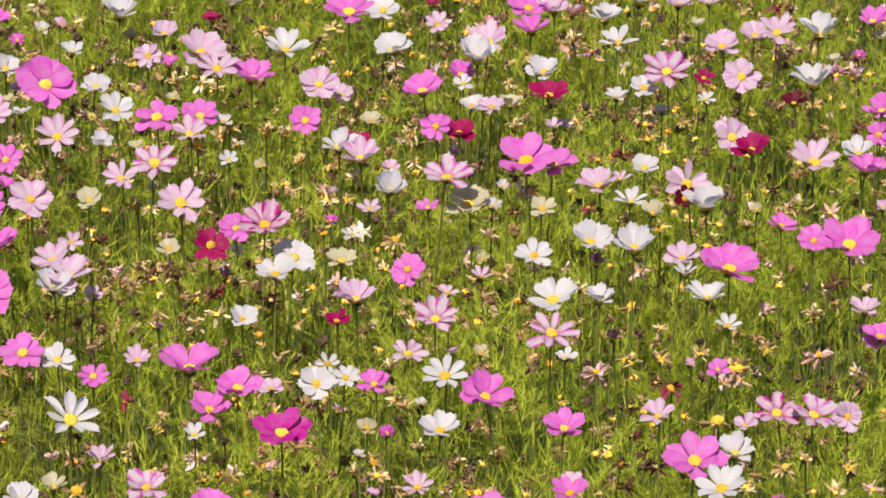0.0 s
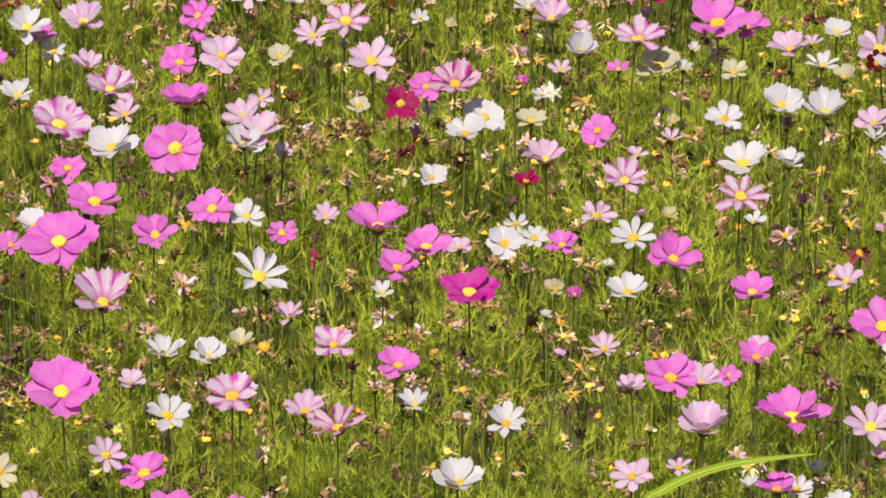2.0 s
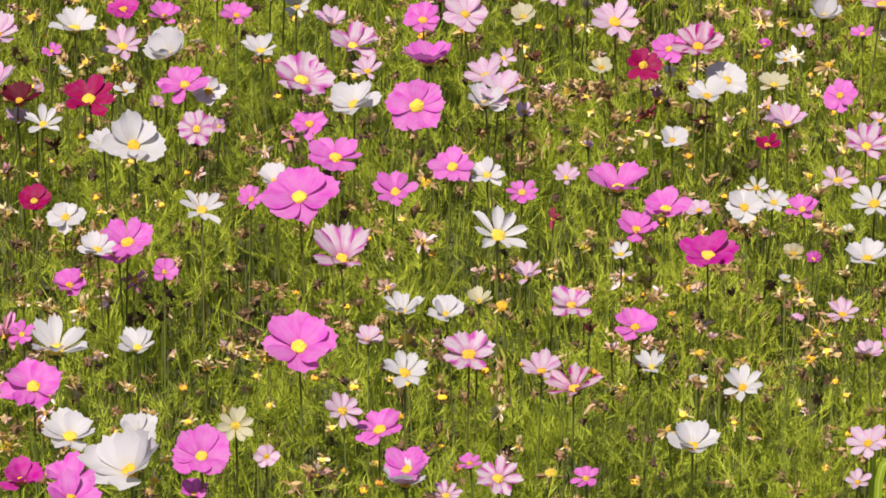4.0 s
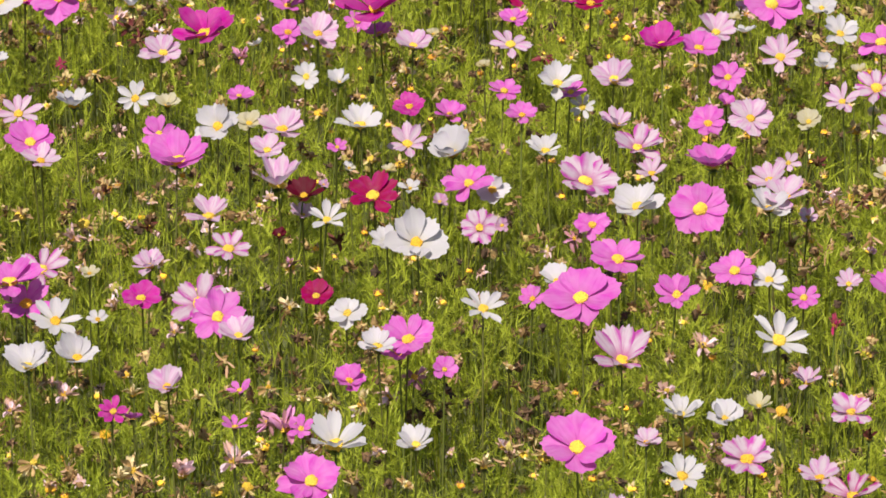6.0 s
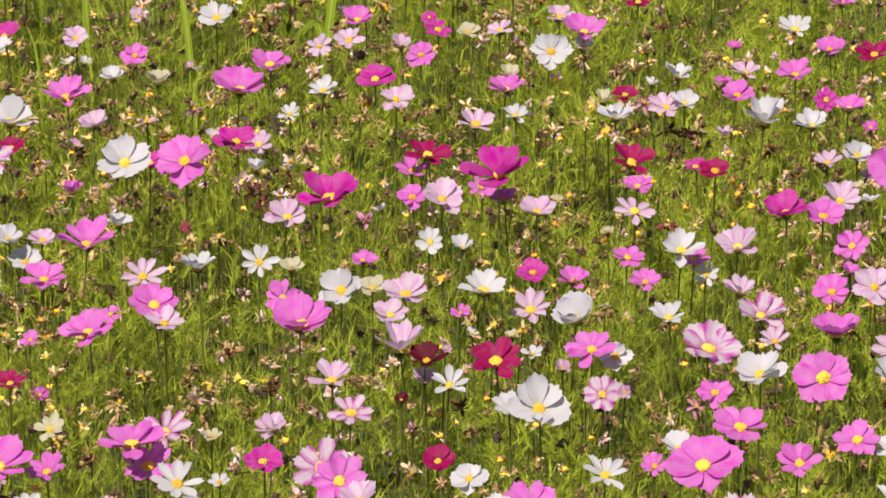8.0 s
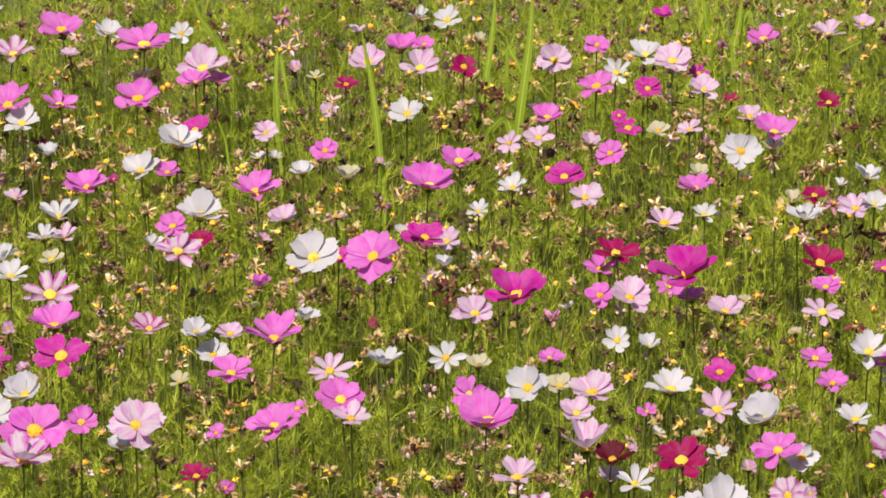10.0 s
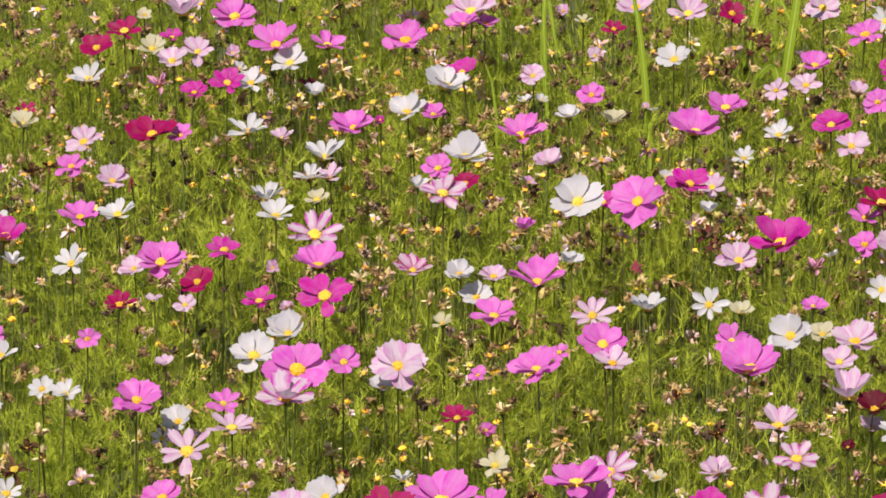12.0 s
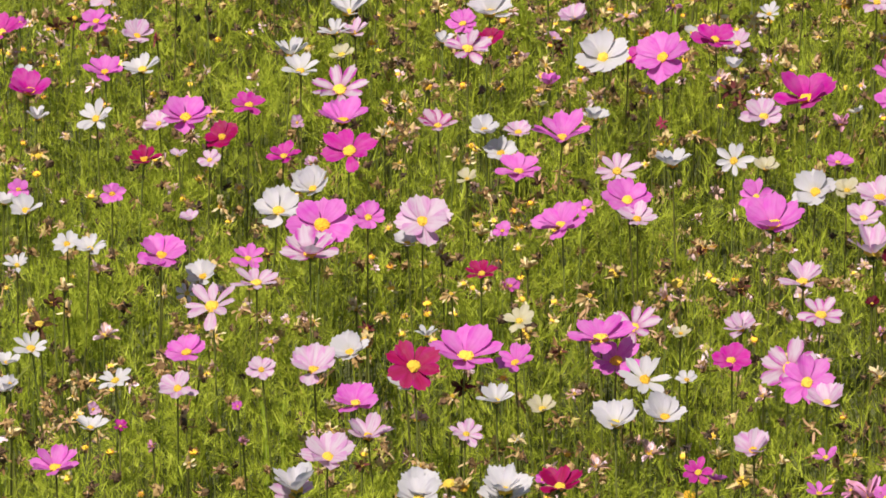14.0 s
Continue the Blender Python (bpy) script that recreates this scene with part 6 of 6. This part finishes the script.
spent("cream", -0.248, 6.567, 0.467, 28)
spent("yellow", -0.135, 6.801, 0.451, 13)
spent("cream", -0.161, 6.679, 0.493, 36)
spent("maroon", 0.100, 6.702, 0.465, 24)
spent("white", -0.112, 6.583, 0.478, 36)
spent("cream", -0.080, 6.530, 0.444, 31)
spent("blush", -0.141, 6.308, 0.506, 34)
spent("yellow", -0.135, 6.337, 0.480, 15)
spent("maroon", 0.035, 6.386, 0.461, 23)
spent("cream", -0.040, 6.299, 0.449, 34)
spent("yellow", -0.184, 6.335, 0.456, 18)
spent("cream", -0.189, 6.251, 0.467, 22)
spent("blush", 0.168, 6.576, 0.427, 23)
spent("blush", 0.112, 6.743, 0.479, 29)
spent("yellow", 0.183, 6.890, 0.430, 18)
spent("cream", -0.123, 6.796, 0.486, 32)
spent("maroon", -0.156, 6.828, 0.475, 24)
spent("maroon", 0.470, 6.816, 0.458, 29)
spent("blush", 0.540, 6.672, 0.475, 36)
spent("cream", 0.583, 6.623, 0.484, 24)
spent("yellow", 0.396, 6.853, 0.447, 16)
spent("yellow", 0.432, 6.861, 0.474, 16)
spent("maroon", 0.424, 6.632, 0.444, 19)
spent("maroon", 0.525, 6.361, 0.486, 42)
spent("cream", 0.520, 6.441, 0.440, 31)
spent("yellow", 0.431, 6.549, 0.438, 17)
spent("blush", 0.266, 6.486, 0.456, 31)
spent("yellow", 0.227, 6.488, 0.465, 15)
spent("yellow", 0.497, 6.376, 0.429, 20)
spent("cream", 0.454, 6.429, 0.469, 20)
spent("cream", 0.288, 6.285, 0.450, 21)
spent("yellow", -0.082, 6.148, 0.473, 18)
spent("yellow", -0.010, 6.225, 0.446, 13)
spent("cream", -0.060, 6.018, 0.456, 33)
spent("cream", -0.049, 5.972, 0.466, 26)
spent("maroon", -0.158, 6.021, 0.443, 29)
spent("yellow", -0.145, 5.961, 0.469, 13)
spent("cream", -0.079, 5.751, 0.462, 32)
spent("yellow", 0.148, 5.863, 0.453, 14)
spent("maroon", 0.236, 5.857, 0.471, 25)
spent("maroon", 0.272, 6.056, 0.464, 26)
spent("yellow", 0.275, 6.079, 0.459, 16)
spent("cream", 0.336, 6.188, 0.452, 34)
spent("blush", 0.383, 6.105, 0.449, 34)
spent("maroon", 0.485, 5.963, 0.490, 29)
spent("maroon", 0.262, 5.790, 0.457, 31)
spent("maroon", 0.224, 5.720, 0.460, 34)
spent("cream", 0.366, 5.676, 0.478, 31)
spent("yellow", 0.450, 5.703, 0.461, 18)
spent("cream", 0.477, 5.693, 0.464, 34)
spent("blush", 0.525, 5.738, 0.449, 28)
spent("maroon", 0.502, 5.794, 0.446, 21)
spent("maroon", 0.248, 5.801, 0.471, 25)
spent("yellow", -1.730, 7.198, 0.456, 16)
spent("maroon", -1.824, 7.132, 0.475, 31)
spent("cream", -1.774, 7.443, 0.439, 36)
spent("yellow", -1.671, 7.292, 0.447, 17)
spent("cream", -1.630, 7.371, 0.464, 35)
spent("cream", -1.574, 7.358, 0.472, 40)
spent("cream", -1.570, 7.361, 0.457, 35)
spent("yellow", -1.814, 6.986, 0.453, 20)
spent("crimson", -1.590, 6.833, 0.469, 25)
spent("yellow", -1.538, 6.980, 0.453, 18)
spent("maroon", -1.515, 6.956, 0.486, 47)
spent("maroon", -1.493, 6.910, 0.485, 41)
spent("blush", -1.551, 7.025, 0.479, 39)
spent("maroon", -1.482, 7.042, 0.473, 25)
spent("blush", -1.513, 7.211, 0.453, 40)
spent("cream", -1.489, 7.178, 0.433, 22)
spent("cream", -1.443, 7.236, 0.489, 31)
spent("cream", -1.360, 6.811, 0.478, 21)
spent("blush", -1.499, 7.060, 0.449, 30)
spent("yellow", -1.338, 7.457, 0.473, 19)
spent("cream", -1.286, 7.467, 0.475, 35)
spent("yellow", -1.398, 7.226, 0.415, 19)
spent("yellow", -1.148, 7.584, 0.467, 20)
spent("cream", -1.174, 7.520, 0.446, 27)
spent("blush", -1.032, 7.336, 0.479, 26)
spent("blush", -1.046, 7.564, 0.453, 32)
spent("cream", -1.063, 7.053, 0.448, 20)
spent("yellow", -1.070, 7.077, 0.424, 18)
spent("yellow", -1.067, 6.862, 0.486, 18)
spent("yellow", -1.124, 7.176, 0.482, 20)
spent("yellow", -1.164, 6.902, 0.460, 15)
spent("cream", -1.208, 6.891, 0.481, 25)
spent("maroon", -1.164, 7.401, 0.447, 31)
spent("maroon", -0.965, 7.427, 0.467, 40)
spent("maroon", -0.934, 7.424, 0.461, 35)
spent("maroon", -0.943, 7.328, 0.463, 40)
spent("yellow", -0.862, 7.443, 0.461, 19)
spent("maroon", -0.803, 7.391, 0.455, 35)
spent("maroon", -0.748, 7.207, 0.473, 22)
spent("yellow", -0.759, 7.149, 0.470, 20)
spent("yellow", -0.696, 7.540, 0.448, 18)
spent("maroon", -0.615, 7.619, 0.449, 21)
spent("yellow", -0.724, 7.637, 0.453, 18)
spent("cream", -0.682, 6.984, 0.462, 33)
spent("crimson", -0.902, 6.953, 0.473, 33)
spent("yellow", -0.921, 7.101, 0.429, 15)
spent("cream", -0.877, 7.083, 0.431, 25)
spent("cream", -0.603, 6.921, 0.487, 21)
spent("blush", -0.638, 7.307, 0.437, 31)
spent("yellow", -1.235, 6.764, 0.438, 16)
spent("yellow", -1.141, 6.788, 0.457, 18)
spent("yellow", -1.114, 6.899, 0.438, 16)
spent("yellow", -1.088, 6.763, 0.464, 16)
spent("yellow", -1.139, 6.403, 0.467, 15)
spent("cream", -0.883, 6.275, 0.475, 30)
spent("maroon", -1.074, 6.187, 0.464, 34)
spent("cream", -0.967, 6.633, 0.477, 24)
spent("cream", -0.954, 6.680, 0.469, 21)
spent("yellow", -1.029, 6.699, 0.460, 16)
spent("blush", -0.914, 6.630, 0.443, 24)
spent("blush", -2.475, 8.329, 0.442, 36)
spent("cream", -2.392, 8.097, 0.460, 35)
spent("blush", -2.263, 7.995, 0.476, 44)
spent("maroon", -2.229, 8.356, 0.464, 36)
spent("blush", -2.225, 8.378, 0.443, 30)
spent("yellow", -2.148, 8.478, 0.431, 24)
spent("blush", -2.090, 8.393, 0.452, 28)
spent("blush", -2.069, 8.245, 0.468, 45)
spent("blush", -2.155, 7.779, 0.465, 43)
spent("maroon", -2.097, 7.851, 0.453, 28)
spent("cream", -2.049, 7.664, 0.452, 28)
spent("yellow", -1.989, 7.579, 0.453, 20)
spent("blush", -1.913, 7.909, 0.476, 43)
spent("cream", -2.141, 8.170, 0.464, 35)
spent("maroon", -1.898, 8.154, 0.437, 29)
spent("white", -1.795, 8.093, 0.440, 38)
spent("yellow", -1.679, 8.098, 0.466, 17)
spent("maroon", -1.651, 7.990, 0.478, 43)
spent("maroon", -1.683, 7.867, 0.472, 34)
spent("cream", -1.733, 8.076, 0.434, 25)
spent("cream", -1.767, 8.356, 0.474, 30)
spent("yellow", -1.770, 8.348, 0.457, 20)
spent("cream", -1.745, 8.159, 0.449, 35)
spent("yellow", -1.556, 8.093, 0.435, 19)
spent("yellow", -1.585, 8.453, 0.421, 18)
spent("yellow", -1.479, 8.121, 0.462, 19)
spent("yellow", -1.394, 7.816, 0.463, 18)
spent("blush", -1.556, 7.596, 0.479, 32)
spent("yellow", -1.313, 7.858, 0.422, 20)
spent("blush", -1.378, 8.098, 0.463, 34)
spent("cream", -1.175, 8.088, 0.453, 34)
spent("blush", -1.277, 8.341, 0.440, 23)
spent("blush", -1.109, 8.366, 0.448, 39)
spent("maroon", -1.044, 7.962, 0.473, 28)
spent("maroon", -1.017, 8.041, 0.456, 28)
spent("yellow", -0.920, 7.792, 0.474, 24)
spent("cream", -0.913, 7.816, 0.461, 27)
spent("crimson", -1.069, 8.589, 0.445, 36)
spent("blush", -1.331, 7.883, 0.455, 28)

TONES = {"yellow": "tan", "white": "white", "cream": "cream", "blush": "blush", "pink": "pink", "crimson": "crimson", "maroon": "maroon"}
WORDS = {"yellow": "yellow", "white": "whitish", "cream": "tan", "blush": "pale pink", "pink": "dull pink", "crimson": "dark red", "maroon": "dark brown"}
for tone, found in heads.items():
    spot = np.array(found)
    at, reach = spot[:, :3], spot[:, 3]
    many = 10 if tone == "yellow" else 18
    out_at = np.repeat(at, many, 0)
    far = np.repeat(reach, many)
    way = unit(green.normal(0, 1, out_at.shape) * np.array([1, 1, 0.75]) + np.array([0, 0, 0.15]))
    ribbons(tone + "_spent_rays", out_at, way, far * green.uniform(0.7, 1.2, len(far)), far * green.uniform(0.07, 0.18, len(far)), green.uniform(-2.6, 2.6, len(far)),
            DRY[TONES[tone]], "shrivelled " + WORDS[tone] + " petals of spent cosmos heads", "dry petals")
    blobs(tone + "_spent_heads", at, reach * (0.46 if tone == "yellow" else 0.27), SPENT if tone in ("maroon", "crimson") else FLORETS, "knobbly " + WORDS[tone] + " spent cosmos heads", "seed heads", fine=True)
    strips(tone + "_spent_stalks", at * np.array([1, 1, 0]), np.tile([0.0, 0.0, 1.0], (len(at), 1)), np.zeros(at.shape), at[:, 2], np.full(len(at), 0.0009), STEM, "thin stalks of spent cosmos heads", "stalks")

clump = spread(180)
knob = np.concatenate([spread(1000), np.repeat(clump, 9, 0) + green.normal(0, 0.055, (1620, 3)) * np.array([1, 1.4, 0])])
knob[:, 2] = canopy(knob) + green.uniform(0.0, 0.075, len(knob))
blobs("spent_seed_heads", knob, green.uniform(0.0028, 0.0062, len(knob)), SPENT, "brown and tan spent cosmos seed heads", "seed heads")
# withered rays and bracts round the seed heads, and the stalks that carry them
ray_at = np.repeat(knob, 11, 0) + green.normal(0, 0.003, (len(knob) * 11, 3))
fall = unit(green.normal(0, 1, ray_at.shape) + np.array([0, 0, -0.2]))
ribbons("dry_rays", ray_at, fall, green.uniform(0.008, 0.018, len(ray_at)), green.uniform(0.0008, 0.0020, len(ray_at)), green.uniform(-3.0, 3.0, len(ray_at)), RAYS,
        "shrivelled brown petals round spent heads", "dry petals")
low = knob * np.array([1, 1, 0])
strips("dry_stalks", low, np.tile([0.0, 0.0, 1.0], (len(low), 1)), np.zeros(low.shape), knob[:, 2] / 1.0, np.full(len(low), 0.0008), STEM, "thin dark stalks of spent heads", "stalks")


def loose_heads(name, count, clumps, size, lift, many, long, wide, material, core, label, near=4.95):
    """Spent heads of one look, some alone and some in clumps, each a knob with its rays on a thin stalk."""
    alone = spread(count, near)
    bunch = np.repeat(spread(clumps, near), 6, 0) + green.normal(0, 0.06, (clumps * 6, 3)) * np.array([1, 1.5, 0])
    at = np.concatenate([alone, bunch])
    at[:, 2] = canopy(at) * 0.4 + 0.25 + green.uniform(*lift, len(at))
    big = green.uniform(*size, len(at))
    blobs(name + "_heads", at, big * 0.5, core, label + " cosmos heads", "seed heads", fine=core is FLORETS)
    start = np.repeat(at, many, 0)
    far = np.repeat(big, many)
    way = unit(green.normal(0, 1, start.shape) * np.array([1, 1, 0.7]) + np.array([0, 0, 0.25]))
    ribbons(name + "_rays", start, way, far * green.uniform(*long, len(far)), far * green.uniform(*wide, len(far)), green.uniform(-3.0, 3.0, len(far)), material,
            "curled rays of " + label + " heads", "dry petals")
    base = at * np.array([1, 1, 0])
    strips(name + "_stalks", base, np.tile([0.0, 0.0, 1.0], (len(at), 1)), np.zeros(at.shape), at[:, 2], np.full(len(at), 0.0011), STEM, "thin stalks of " + label + " heads", "stalks")


loose_heads("dark", 1000, 190, (0.0065, 0.0120), (-0.03, 0.07), 14, (0.6, 1.2), (0.09, 0.22), DARK, DARK, "dark brown seeding")
loose_heads("tan", 760, 120, (0.0080, 0.0135), (-0.02, 0.07), 24, (0.6, 1.2), (0.06, 0.16), RAYS, SPENT, "knobbly tan seeding")
loose_heads("yellow", 260, 24, (0.0080, 0.0125), (-0.01, 0.07), 18, (0.6, 1.1), (0.08, 0.18), RAYS, FLORETS, "yellow domed fading")
loose_heads("curled", 280, 45, (0.007, 0.011), (-0.01, 0.08), 16, (0.6, 1.3), (0.09, 0.22), DRY["cream"], FLORETS, "cream curled withered")
loose_heads("faded", 330, 36, (0.007, 0.012), (-0.01, 0.07), 14, (0.6, 1.4), (0.10, 0.26), DRY["blush"], SPENT, "faded pale pink withered")
loose_heads("brown", 500, 120, (0.0065, 0.0120), (-0.02, 0.08), 16, (0.6, 1.3), (0.08, 0.20), DARK, SPENT, "brown drying", near=7.2)
loose_heads("pale", 160, 26, (0.008, 0.013), (-0.01, 0.08), 13, (0.7, 1.4), (0.12, 0.28), DRY["blush"], FLORETS, "pale pink fading", near=7.2)
